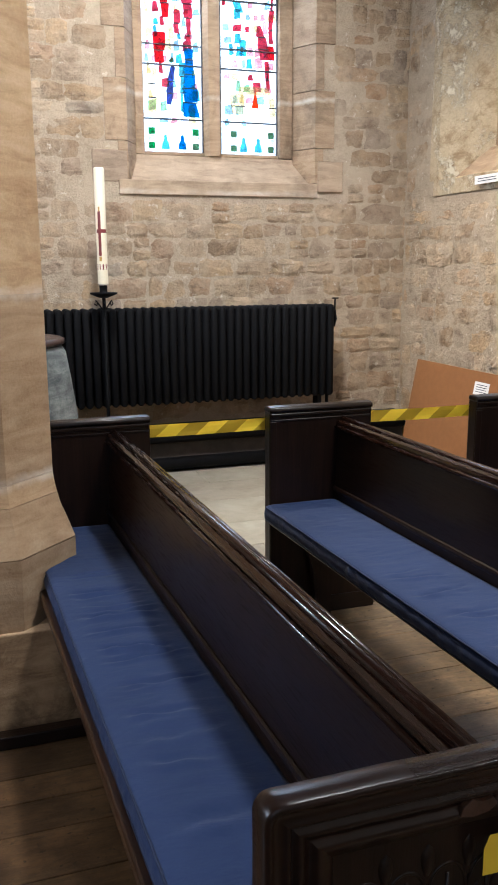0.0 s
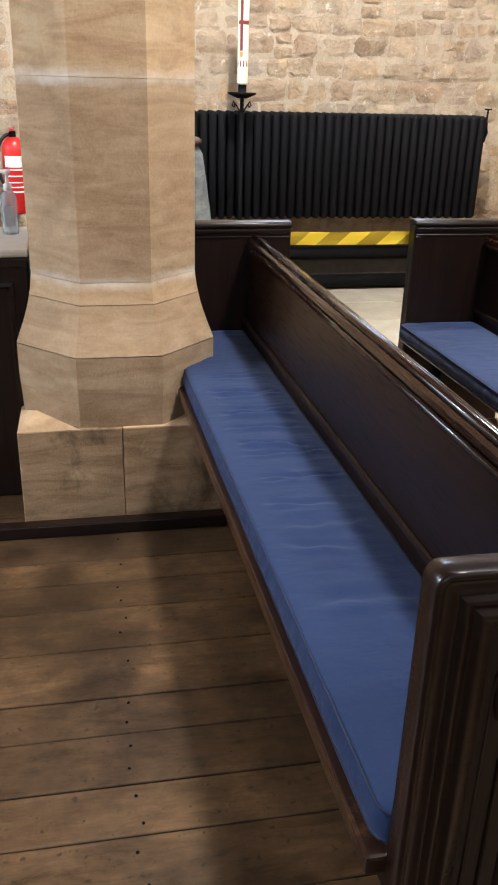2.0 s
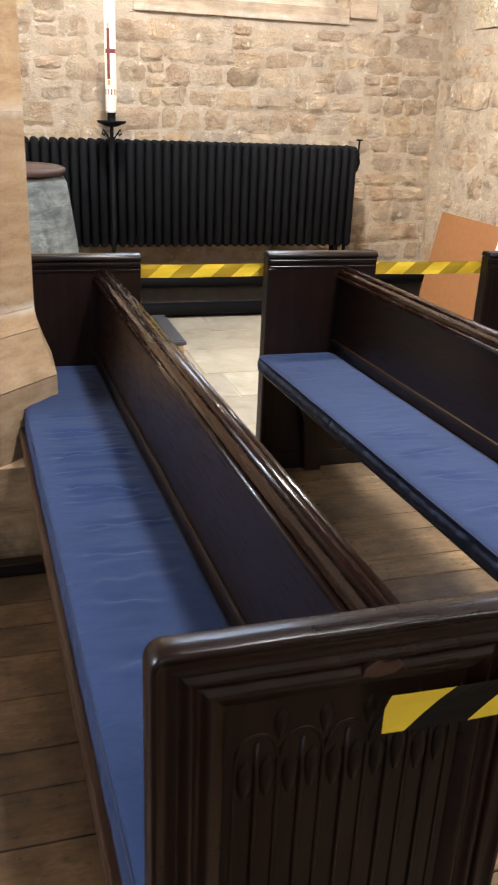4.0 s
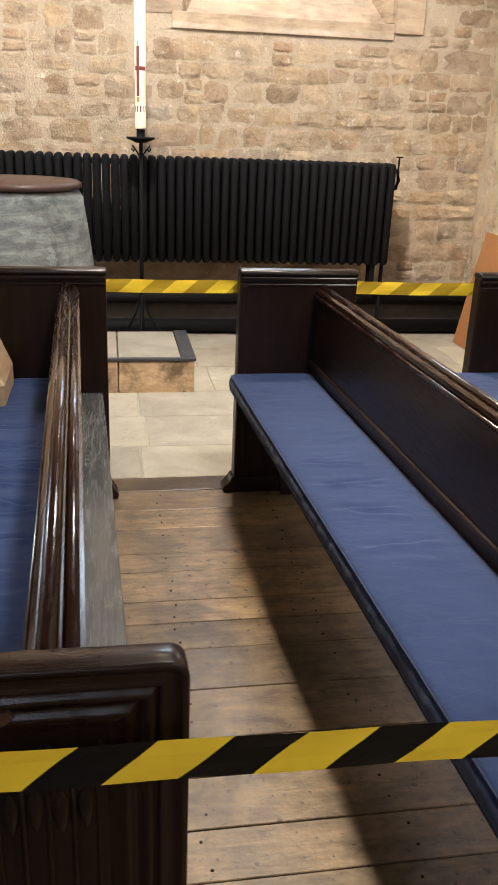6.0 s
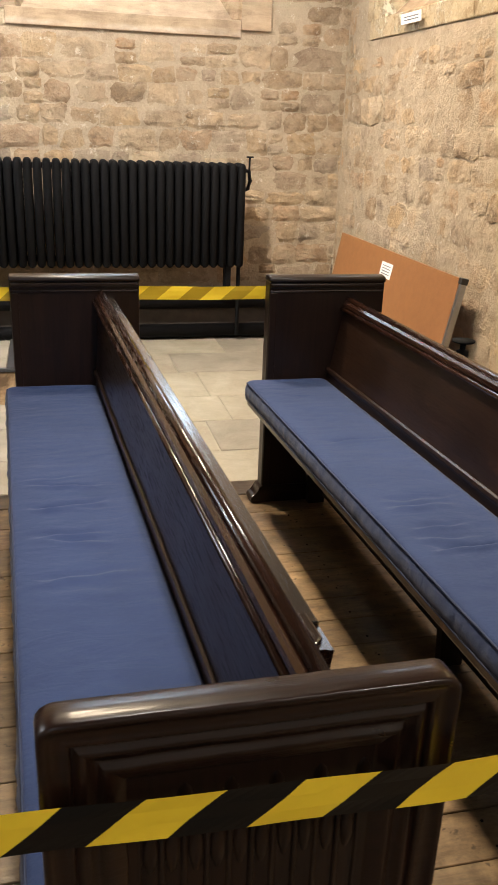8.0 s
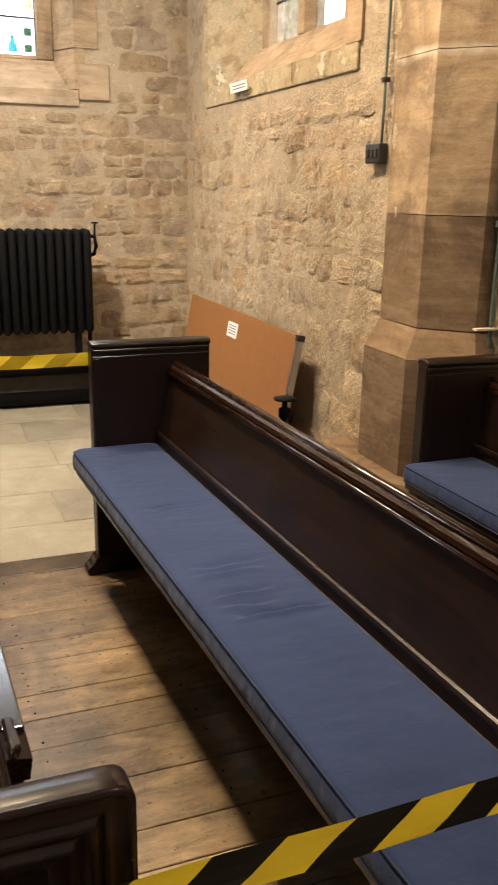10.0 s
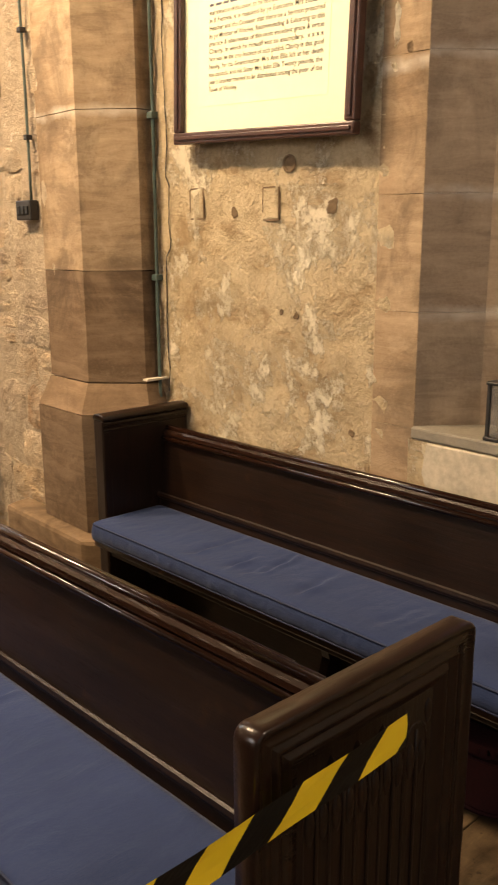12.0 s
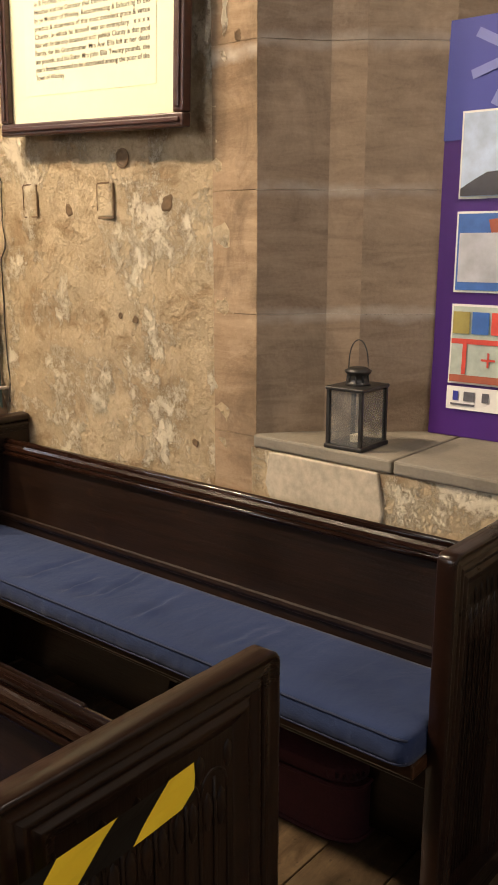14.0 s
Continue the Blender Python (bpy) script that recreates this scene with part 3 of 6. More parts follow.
# north wall with its two-light window
north = thing("wall_north", pose(0, 0, 0), "rubble stone north wall with thick lime mortar", "wall", kind="structure")
WX0, WX1, WZ0, WZ1 = 3.785, 5.235, 2.135, 4.3
for nm, a in (("core_west", (-3.6, WX0 - 0.03, 0, 5.6)), ("core_east", (WX1 + 0.03, 7.2, 0, 5.6)), ("core_below", (WX0 - 0.03, WX1 + 0.03, 0, WZ0 - 0.1)), ("core_above", (WX0 - 0.03, WX1 + 0.03, WZ1, 5.6))):
    part(nm, box(a[0], NORTH_Y + 0.03, a[2], a[1], NORTH_Y + 0.75, a[3]), MORTAR, north)
n_face = lambda u, v, d: (u, NORTH_Y - d, v)
for nm, a in (("mortar_west", (-3.6, WX0 - 0.02, 0.0, 5.6)), ("mortar_east", (WX1 + 0.02, EAST_X + 0.1, 0.0, 5.6)), ("mortar_below", (WX0 - 0.02, WX1 + 0.02, 0.0, WZ0 - 0.08)), ("mortar_above", (WX0 - 0.02, WX1 + 0.02, WZ1, 5.6))):
    mortar_face(nm, north, n_face, *a, MORTAR)

# dressed stones round the window opening, splayed back to the lights
GY = 6.77
surround = thing("window_surround", pose(0, 0, 0), "dressed sandstone window surround with sloping sill", "window surround", kind="structure")
part("sill_front", box(WX0 - 0.075, NORTH_Y - 0.022, WZ0 - 0.105, WX1 + 0.02, NORTH_Y + 0.05, WZ0, 0.006), JAMB, surround)
part("sill_block", box(WX1 + 0.023, NORTH_Y - 0.020, WZ0 - 0.06, WX1 + 0.235, NORTH_Y + 0.05, WZ0 + 0.17, 0.008), JAMB, surround)
part("sill_block_west", box(WX0 - 0.26, NORTH_Y - 0.010, WZ0 - 0.02, WX0 - 0.003, NORTH_Y + 0.05, WZ0 + 0.20, 0.008), JAMB, surround)
part("sloping_sill", prism([(NORTH_Y + 0.04, WZ0 - 0.004), (NORTH_Y + 0.04, WZ0 - 0.1), (GY + 0.1, WZ0 - 0.1), (GY + 0.1, 2.335), (GY - 0.035, 2.335), (GY - 0.05, 2.30)], "x", WX0 - 0.1, WX1 + 0.1), JAMB, surround)
for side, xo, xi in (("jamb_west", WX0, 3.885), ("jamb_east", WX1, 5.135)):
    s = 1 if side == "jamb_east" else -1
    z = WZ0 + 0.003
    for k, h in enumerate((0.26, 0.42, 0.33, 0.47, 0.36, 0.40)):
        wide = (0.07, 0.16)[k % 2]
        prism_pts = [(xo, NORTH_Y - 0.009), (xi, GY - 0.06), (xi, GY + 0.1), (xo + s * 0.25, GY + 0.1), (xo + s * (0.25 if k else 0.2), NORTH_Y + 0.035), (xo + s * wide, NORTH_Y + 0.035), (xo + s * wide, NORTH_Y - 0.009)]
        if s < 0:
            prism_pts.reverse()
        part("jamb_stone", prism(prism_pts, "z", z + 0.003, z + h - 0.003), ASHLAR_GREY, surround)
        z += h
window = thing("window_1", pose(0, 0, 0), "two-light stained glass window with stone mullion, sky bright behind", "window", kind="structure")
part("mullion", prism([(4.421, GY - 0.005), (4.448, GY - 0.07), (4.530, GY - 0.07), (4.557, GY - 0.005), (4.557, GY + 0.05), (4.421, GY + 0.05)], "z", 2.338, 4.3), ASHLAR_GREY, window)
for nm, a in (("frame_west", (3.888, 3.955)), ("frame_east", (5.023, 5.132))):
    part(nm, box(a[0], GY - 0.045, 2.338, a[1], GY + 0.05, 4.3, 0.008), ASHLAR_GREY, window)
part("frame_sill", box(3.957, GY - 0.03, 2.337, 4.419, GY + 0.05, 2.362, 0.006), ASHLAR_GREY, window)
part("frame_sill", box(4.559, GY - 0.03, 2.337, 5.021, GY + 0.05, 2.362, 0.006), ASHLAR_GREY, window)


def pane(name, pts, material, parent, y=GY, thick=0.004):
    ob = part(name, prism(pts, "y", y, y + thick), material, parent)
    ob.visible_shadow = False
    return ob


def rect(x0, z0, x1, z1):
    return [(x0, z0), (x1, z0), (x1, z1), (x0, z1)]


def blob(x, z, w, h, n=9, seed=1):
    r = random.Random(seed)
    return [(x + w / 2 * math.cos(2 * math.pi * i / n) * r.uniform(0.75, 1.1), z + h / 2 * math.sin(2 * math.pi * i / n) * r.uniform(0.75, 1.1)) for i in range(n)]


for x0, x1 in ((3.955, 4.421), (4.557, 5.023)):
    zs = (2.362, 2.60, 2.98, 3.12, 3.46, 3.8, 4.28)
    for a, c in zip(zs, zs[1:]):
        pane("pane", rect(x0, a + 0.003, x1, c - 0.003), GLASS_PALE, window, GY + 0.012)
        ob = part("glazing_bar", box(x0, GY - 0.004, c - 0.004, x1, GY + 0.018, c + 0.004), LEAD, window)
    for xx in (x0 + 0.004, x1 - 0.004):
        part("lead_edge", box(xx - 0.004, GY - 0.003, 2.362, xx + 0.004, GY + 0.010, 4.28), LEAD, window)
# coloured pieces, plain leaded shapes


def column(nm, mat, x, z0, z1, w0, w1, n, drift, seed):
    """A run of coloured quarries one above the other, each with its lead below."""
    r = random.Random(seed)
    cuts = [z0 + (z1 - z0) * i / n + (r.uniform(-0.25, 0.25) * (z1 - z0) / n if 0 < i < n else 0) for i in range(n + 1)]
    for i in range(n):
        a, c = i / n, (i + 1) / n
        xa, xc = x + drift * a, x + drift * c
        wa, wc = w0 + (w1 - w0) * a, w0 + (w1 - w0) * c
        j = [r.uniform(-0.012, 0.012) for _ in range(4)]
        pane(nm, [(xa - wa / 2 + j[0], cuts[i] + 0.003), (xa + wa / 2 + j[1], cuts[i] + 0.003 + j[2] * 0.4), (xc + wc / 2 + j[2], cuts[i + 1]), (xc + j[0], cuts[i + 1] + 0.006), (xc - wc / 2 + j[3], cuts[i + 1] + j[0] * 0.4)], mat, window, GY + 0.002)
        if i:
            part("lead_line", box(xa - wa / 2, GY - 0.002, cuts[i] - 0.003, xa + wa / 2, GY + 0.006, cuts[i] + 0.003), LEAD, window)


for spec in (("ruby_piece", GLASS_RED, 4.085, 2.99, 3.20, 0.07, 0.085, 2, 0.01, 1), ("ruby_piece", GLASS_RED, 4.155, 3.30, 3.55, 0.045, 0.10, 3, -0.06, 2), ("rose_piece", GLASS_ROSE, 4.325, 3.10, 3.52, 0.03, 0.085, 4, -0.02, 3), ("rose_piece", GLASS_ROSE, 4.235, 3.20, 3.36, 0.03, 0.05, 2, -0.01, 4),
             ("blue_piece", GLASS_BLUE, 4.325, 2.62, 3.10, 0.125, 0.06, 5, -0.01, 5), ("turquoise_piece", GLASS_SKY, 4.262, 2.66, 3.0, 0.03, 0.035, 3, 0.0, 6), ("indigo_piece", GLASS_INDIGO, 4.16, 2.70, 2.97, 0.05, 0.045, 3, 0.03, 7), ("rose_piece", GLASS_ROSE, 4.10, 2.92, 3.0, 0.02, 0.03, 1, 0.0, 8),
             ("green_piece", GLASS_MOSS, 4.18, 3.0, 3.03, 0.05, 0.04, 1, 0.01, 9), ("straw_piece", GLASS_GOLD, 4.03, 2.64, 2.95, 0.07, 0.05, 3, 0.0, 10),
             ("rose_piece", GLASS_ROSE, 4.925, 3.06, 3.30, 0.10, 0.05, 3, -0.05, 11), ("ruby_piece", GLASS_RED, 4.965, 3.06, 3.16, 0.06, 0.05, 1, 0.0, 12), ("rose_piece", GLASS_ROSE, 4.965, 3.18, 3.52, 0.035, 0.02, 3, 0.02, 13), ("rose_piece", GLASS_ROSE, 4.945, 2.84, 3.05, 0.015, 0.03, 2, -0.01, 14),
             ("turquoise_piece", GLASS_SKY, 4.72, 3.38, 3.46, 0.08, 0.05, 1, -0.03, 15), ("turquoise_piece", GLASS_SKY, 4.745, 3.08, 3.19, 0.055, 0.045, 2, 0.0, 16), ("straw_piece", GLASS_GOLD, 4.83, 2.80, 2.86, 0.26, 0.22, 1, 0.0, 17), ("straw_piece", GLASS_GOLD, 4.70, 2.66, 2.80, 0.10, 0.12, 2, 0.0, 18), ("straw_piece", GLASS_GOLD, 4.98, 2.64, 2.78, 0.05, 0.06, 2, 0.0, 19)):
    column(*spec)
for x, m in ((4.125, GLASS_SKY), (4.255, GLASS_BLUE), (4.745, GLASS_SKY), (4.865, GLASS_SKY)):
    pane("border_piece", [(x - 0.032, 2.385), (x + 0.032, 2.385), (x + 0.026, 2.43), (x + 0.014, 2.45), (x + 0.012, 2.48), (x, 2.492), (x - 0.012, 2.48), (x - 0.014, 2.45), (x - 0.026, 2.43)], m, window, GY + 0.002)
pane("amber_piece", [(4.81, 2.71), (4.87, 2.71), (4.843, 2.85)], GLASS_AMBER, window, GY + 0.002)
for x, m in ((3.995, GLASS_GREEN), (4.335, GLASS_MOSS), (4.64, GLASS_MOSS), (4.945, GLASS_MOSS)):
    for k in range(3):
        pane("border_piece", rect(x, 2.385 + k * 0.052, x + 0.05, 2.432 + k * 0.052), (m, GLASS_PALE, GLASS_GREEN if x < 4.4 else GLASS_MOSS)[k], window, GY + 0.002)
tints = random.Random(5)
for x0, x1 in ((3.97, 4.41), (4.57, 5.01)):
    z = 2.57
    while z < 3.75:
        x = x0 + tints.uniform(0.0, 0.03)
        while x < x1 - 0.05:
            w, h = tints.uniform(0.035, 0.075), tints.uniform(0.04, 0.09)
            if tints.random() < 0.62:
                m = tints.choice((GLASS_MIST, GLASS_BLUSH, GLASS_GOLD, GLASS_MIST, GLASS_BLUSH, GLASS_LEAF, GLASS_SKY, GLASS_ROSE))
                pane("tinted_piece", [(x + tints.uniform(0, 0.012), z), (x + w, z + tints.uniform(0, 0.012)), (x + w - tints.uniform(0, 0.02), z + h), (x + tints.uniform(0, 0.02), z + h - tints.uniform(0, 0.02))], m, window, GY + 0.007, 0.003)
            x += w + tints.uniform(0.004, 0.03)
        z += 0.085
backdrop = new("backdrop_north", mesh_from(box(2.6, 7.9, 1.2, 6.3, 7.92, 6.5), "backdrop_north", SKY_GLOW))
tagged(backdrop, "bright overcast sky outside the north window", "sky", kind="structure")
rubble(north, lambda u, v: pose(u, NORTH_Y, v), 1.2, EAST_X + 0.06, 0.36, 3.75, (0.09, 0.165), (0.14, 0.24), [(WX0 - 0.09, WX1 + 0.02, WZ0 - 0.115, WZ1), (WX1 - 0.02, WX1 + 0.24, WZ0 - 0.07, WZ0 + 0.18), (WX0 - 0.27, WX0 + 0.02, WZ0 - 0.03, WZ0 + 0.21), (WX0 - 0.13, WX1 + 0.13, WZ0, WZ1)],
       proud=0.013, near=lambda u, v: 2.9 < u < 6.1 and 0.6 < v < 2.6, joint=0.005)

# east wall with a smaller window
east = thing("wall_east", pose(0, 0, 0), "rubble stone east wall washed by warm lamp light", "wall", kind="structure")
EY0, EY1, EZ0, EZ1 = 4.02, 6.0, 2.14, 4.0
for nm, a in (("core_south", (3.32, EY0 - 0.12, 0, 5.6)), ("core_north", (EY1 + 0.08, NORTH_Y + 0.7, 0, 5.6)), ("core_below", (EY0 - 0.12, EY1 + 0.08, 0, EZ0 - 0.12)), ("core_above", (EY0 - 0.12, EY1 + 0.08, EZ1, 5.6))):
    part(nm, box(EAST_X + 0.03, a[0], a[2], EAST_X + 0.75, a[1], a[3]), MORTAR, east)
e_face = lambda u, v, d: (EAST_X - d, u, v)
for nm, a in (("mortar_south", (3.45, EY0 - 0.12, 0, 5.6)), ("mortar_north", (EY1 + 0.08, NORTH_Y + 0.1, 0, 5.6)), ("mortar_below", (EY0 - 0.12, EY1 + 0.08, 0, EZ0 - 0.12)), ("mortar_above", (EY0 - 0.12, EY1 + 0.08, EZ1, 5.6))):
    mortar_face(nm, east, e_face, *a, MORTAR, deep=0.014)
esur = thing("window_surround_east", pose(0, 0, 0), "worn sandstone ledge and splayed reveal of the east window", "window surround", kind="structure")
for a, c in ((EY0 - 0.11, 4.62), (4.623, 5.30), (5.303, EY1 + 0.07)):
    part("ledge_stone", box(EAST_X - 0.012, a, EZ0 - 0.118, EAST_X + 0.06, c, EZ0, 0.008), RENDER_LIME, esur)
part("sloping_sill", prism([(EAST_X + 0.05, EZ0 - 0.006), (EAST_X + 0.05, EZ0 - 0.1), (EAST_X + 0.5, EZ0 - 0.1), (EAST_X + 0.5, 2.34), (EAST_X + 0.21, 2.34)], "y", EY0 - 0.1, EY1 + 0.06), ASHLAR_GREY, esur)
part("reveal_north", prism([(EAST_X - 0.014, EY1), (EAST_X + 0.24, 5.62), (EAST_X + 0.5, 5.62), (EAST_X + 0.5, EY1 + 0.12), (EAST_X - 0.014, EY1 + 0.12)], "z", EZ0 - 0.004, EZ1), RENDER_LIME, esur)
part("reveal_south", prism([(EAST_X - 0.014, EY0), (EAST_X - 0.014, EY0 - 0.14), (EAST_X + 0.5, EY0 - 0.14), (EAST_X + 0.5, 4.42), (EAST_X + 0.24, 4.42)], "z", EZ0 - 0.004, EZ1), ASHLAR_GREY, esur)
ewin = thing("window_2", pose(0, 0, 0), "small two-light leaded window with stone mullion", "window", kind="structure")
EGX = EAST_X + 0.26
part("mullion", prism([(EGX - 0.06, 4.965), (EGX - 0.06, 5.045), (EGX - 0.005, 5.075), (EGX + 0.05, 5.075), (EGX + 0.05, 4.935), (EGX - 0.005, 4.935)], "z", 2.34, 3.3), ASHLAR_GREY, ewin)
part("head", box(EGX - 0.05, 4.42, 3.3, EGX + 0.06, 5.62, 4.0), ASHLAR_GREY, ewin)
for a, c in ((4.42, 4.50), (5.50, 5.62)):
    part("frame", box(EGX - 0.05, a, 2.34, EGX + 0.05, c, 3.3, 0.008), ASHLAR_GREY, ewin)
for a, c in ((4.50, 4.935), (5.075, 5.50)):
    for k in range(4):
        z = 2.342 + k * 0.24
        ob = part("pane", box(EGX, a, z, EGX + 0.004, c, z + 0.236), GLASS_PALE, ewin)
        ob.visible_shadow = False
        part("glazing_bar", box(EGX - 0.008, a, z + 0.234, EGX + 0.012, c, z + 0.242), LEAD, ewin)
backdrop2 = new("backdrop_east", mesh_from(box(7.08, 3.2, 1.6, 7.10, 7.0, 5.5), "backdrop_east", SKY_GLOW))
tagged(backdrop2, "bright overcast sky outside the east window", "sky", kind="structure")
rubble(east, lambda u, v: pose(EAST_X, u, v, 0, 0, -90), 3.52, NORTH_Y - 0.02, 0.0, 3.6, (0.11, 0.20), (0.16, 0.30), [(EY0 - 0.13, EY1 + 0.10, EZ0 - 0.12, EZ1 + 0.02)], proud=0.008, near=lambda u, v: v < 2.2, joint=0.014, shapes=PALE_STONES)

# respond pier between the bays
pier = thing("stone_pier", pose(0, 0, 0), "half-octagonal sandstone respond with a splayed base", "pier", kind="structure")


def pier_ring(g, x_back=6.34):
    return [(6.023 - g, 3.575 + g * 0.5), (x_back, 3.575 + g * 0.5), (x_back, 3.11 - g), (6.188 - g * 0.4, 3.11 - g), (6.023 - g, 3.275 - g * 0.4)]


for z0, z1 in ((0.985, 1.425), (1.428, 2.02), (2.023, 2.75), (2.753, 3.5), (3.503, 5.6)):
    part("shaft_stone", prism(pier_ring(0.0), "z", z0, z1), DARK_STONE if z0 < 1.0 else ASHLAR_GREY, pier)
b = bmesh.new()
lo, hi = [b.verts.new((x, y, 0.86)) for x, y in pier_ring(0.055)], [b.verts.new((x, y, 0.98)) for x, y in pier_ring(0.004)]
b.faces.new(lo), b.faces.new(hi)
for i in range(5):
    b.faces.new((lo[i], lo[(i + 1) % 5], hi[(i + 1) % 5], hi[i]))
part("splayed_base", b, DARK_STONE, pier)
part("base_stone", prism(pier_ring(0.055), "z", 0.36, 0.857), DARK_STONE, pier)
part("plinth_stone", prism([(5.90, 3.86), (6.30, 3.98), (6.30, 3.02), (6.04, 3.02), (5.90, 3.20)], "z", 0.0, 0.357, bevel=0.02), DARK_STONE, pier)

# bay with the framed text, and the window recess south of it
tablet = thing("wall_tablet_bay", pose(0, 0, 0), "old patchy lime-rendered wall below a framed text", "wall", kind="structure")


def t_face(u, v, d):
    return (TABLET_X + (3.11 - u) * 0.03 - d, u, v)


part("core", prism([(TABLET_X + 0.03, 3.2), (TABLET_X + 0.068, 1.868), (6.9, 1.868), (6.9, 3.2)], "z", 0, 5.6), MORTAR, tablet)
mortar_face("lime_render", tablet, t_face, 1.945, 3.14, 0.0, 5.6, RENDER_LIME, 0.03, 0.011, 0.10)
zs = (0.0, 0.62, 0.985, 1.335, 1.672, 2.05, 2.5, 3.1, 3.9, 5.6)
for k, (a, c) in enumerate(zip(zs, zs[1:])):
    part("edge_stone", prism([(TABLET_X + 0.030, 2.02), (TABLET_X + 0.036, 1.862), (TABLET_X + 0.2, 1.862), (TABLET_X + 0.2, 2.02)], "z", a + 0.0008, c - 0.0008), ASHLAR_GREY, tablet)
recess = thing("wall_recess", pose(0, 0, 0), "splayed ashlar jamb of a deep recess with stone ledge", "wall", kind="structure")
EDGES = [(6.296, 1.860), (6.452, 1.735), (6.500, 1.652), (6.660, 1.480), (6.780, 1.400), (7.2, 1.36)]
for k, (a, c) in enumerate(zip(zs[2:], zs[3:])):
    for (p, q) in zip(EDGES, EDGES[1:]):
        d = Vector((q[0] - p[0], q[1] - p[1])).normalized()
        nrm = Vector((-d.y, d.x)) * 0.12
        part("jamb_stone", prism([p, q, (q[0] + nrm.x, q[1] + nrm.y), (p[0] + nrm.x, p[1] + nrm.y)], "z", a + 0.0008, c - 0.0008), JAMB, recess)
for p, q in zip(EDGES, EDGES[1:]):
    d = Vector((q[0] - p[0], q[1] - p[1])).normalized()
    nrm = Vector((-d.y, d.x))
    part("mortar_core", prism([(p[0] + nrm.x * 0.004, p[1] + nrm.y * 0.004), (q[0] + nrm.x * 0.004, q[1] + nrm.y * 0.004), (q[0] + nrm.x * 0.1, q[1] + nrm.y * 0.1), (p[0] + nrm.x * 0.1, p[1] + nrm.y * 0.1)], "z", 0.99, 5.6), POINTING, recess)
part("back_wall", box(7.1, -1.0, 0.9, 7.2, 1.5, 5.6), JAMB, recess)
for a, c in ((1.40, 1.862), (0.70, 1.397), (-0.2, 0.697)):
    part("ledge_stone", box(6.279, a + 0.001, 0.958, 7.2, c - 0.001, 0.995, 0.007), SLAB, recess)
part("wall_below", grid(6, 40, lambda a, c: (6.286 - rough(c * 3, a, 1.0, 0.12, 0.008), -0.6 + c * 2.47, a * 0.956)), RENDER_LIME, recess)
part("pale_block", prism([(1.43, 0.79), (1.60, 0.772), (1.79, 0.80), (1.815, 0.86), (1.80, 0.955), (1.44, 0.955), (1.42, 0.85)], "x", 6.277, 6.30, bevel=0.006), SMEAR, recess)
part("wall_below_core", box(6.30, -0.6, 0.0, 7.2, 1.86, 0.953), MORTAR, recess)


# ---- pews ----
def rounded(x0, x1, z0, z1, d, r, n=5):
    """The outline of a panel's sides and top, inset by d, its upper corners turned with radius r."""
    c, q = max(r, d), max(r - d, 0.0006)
    steps = np.linspace(0.04, 0.96, 22)
    left = [(x0 + c - q * math.cos(a), z1 - c + q * math.sin(a)) for a in np.linspace(0, math.pi / 2, n)]
    right = [(x1 - c + q * math.sin(a), z1 - c + q * math.cos(a)) for a in np.linspace(0, math.pi / 2, n)]
    side_a = [(x0 + d, z0 + (z1 - c - z0) * v) for v in steps]
    top = [(x0 + c + (x1 - x0 - 2 * c) * v, z1 - d) for v in steps]
    side_b = [(x1 - d, z1 - c - (z1 - c - z0) * v) for v in steps]
    return [(x0 + d, z0)] + side_a + left + top + right + side_b + [(x1 - d, z0)]


def frame_ring(bm, x0, x1, z0, z1, prof, y, sgn=-1, r=0.0):
    """A mitred moulding round the sides and top of a panel face: prof holds (inset, height)."""
    rings = [[bm.verts.new((px, y + sgn * h, pz)) for px, pz in rounded(x0, x1, z0, z1, d, r)] for d, h in prof]
    for p, q in zip(rings, rings[1:]):
        for i in range(len(p) - 1):
            bm.faces.new((p[i], p[i + 1], q[i + 1], q[i]))


def lobe(bm, x, y, z, w, h, out, n=7, m=6):
    """A carved drop: a swelling leaf with a rounded head and a drawn-out tail."""
    rows = []
    for j in range(m + 1):
        v = j / m
        half = w / 2 * math.sin(math.pi * min(1.0, 0.08 + 0.92 * v)) ** 0.6 * (0.55 + 0.45 * v)
        rows.append([bm.verts.new((x + half * math.cos(math.pi * i / n), y - out * math.sin(math.pi * i / n) * math.sin(math.pi * min(0.97, 0.05 + v * 0.95)) ** 0.5, z - h + h * v)) for i in range(n + 1)])
    for p, q in zip(rows, rows[1:]):
        for i in range(n):
            bm.faces.new((p[i], p[i + 1], q[i + 1], q[i]))


CAP = [(0.003, -0.028), (-0.0010, -0.023), (-0.0012, 0.0115), (0.0010, 0.0148), (0.0045, 0.0160), (0.0080, 0.0148), (0.0100, 0.0118), (0.0180, 0.0098), (0.0260, 0.0108), (0.0295, 0.0128), (0.0320, 0.0105), (0.034, 0.0055)]
OUTER = [(0.033, 0.0065), (0.037, 0.0070), (0.040, 0.0115), (0.045, 0.0125), (0.049, 0.0095), (0.052, 0.0055), (0.058, 0.0040)]
INNER = [(0.057, 0.0040), (0.061, 0.0048), (0.064, 0.0095), (0.069, 0.0105), (0.074, 0.0070), (0.086, 0.0035), (0.089, 0.0)]


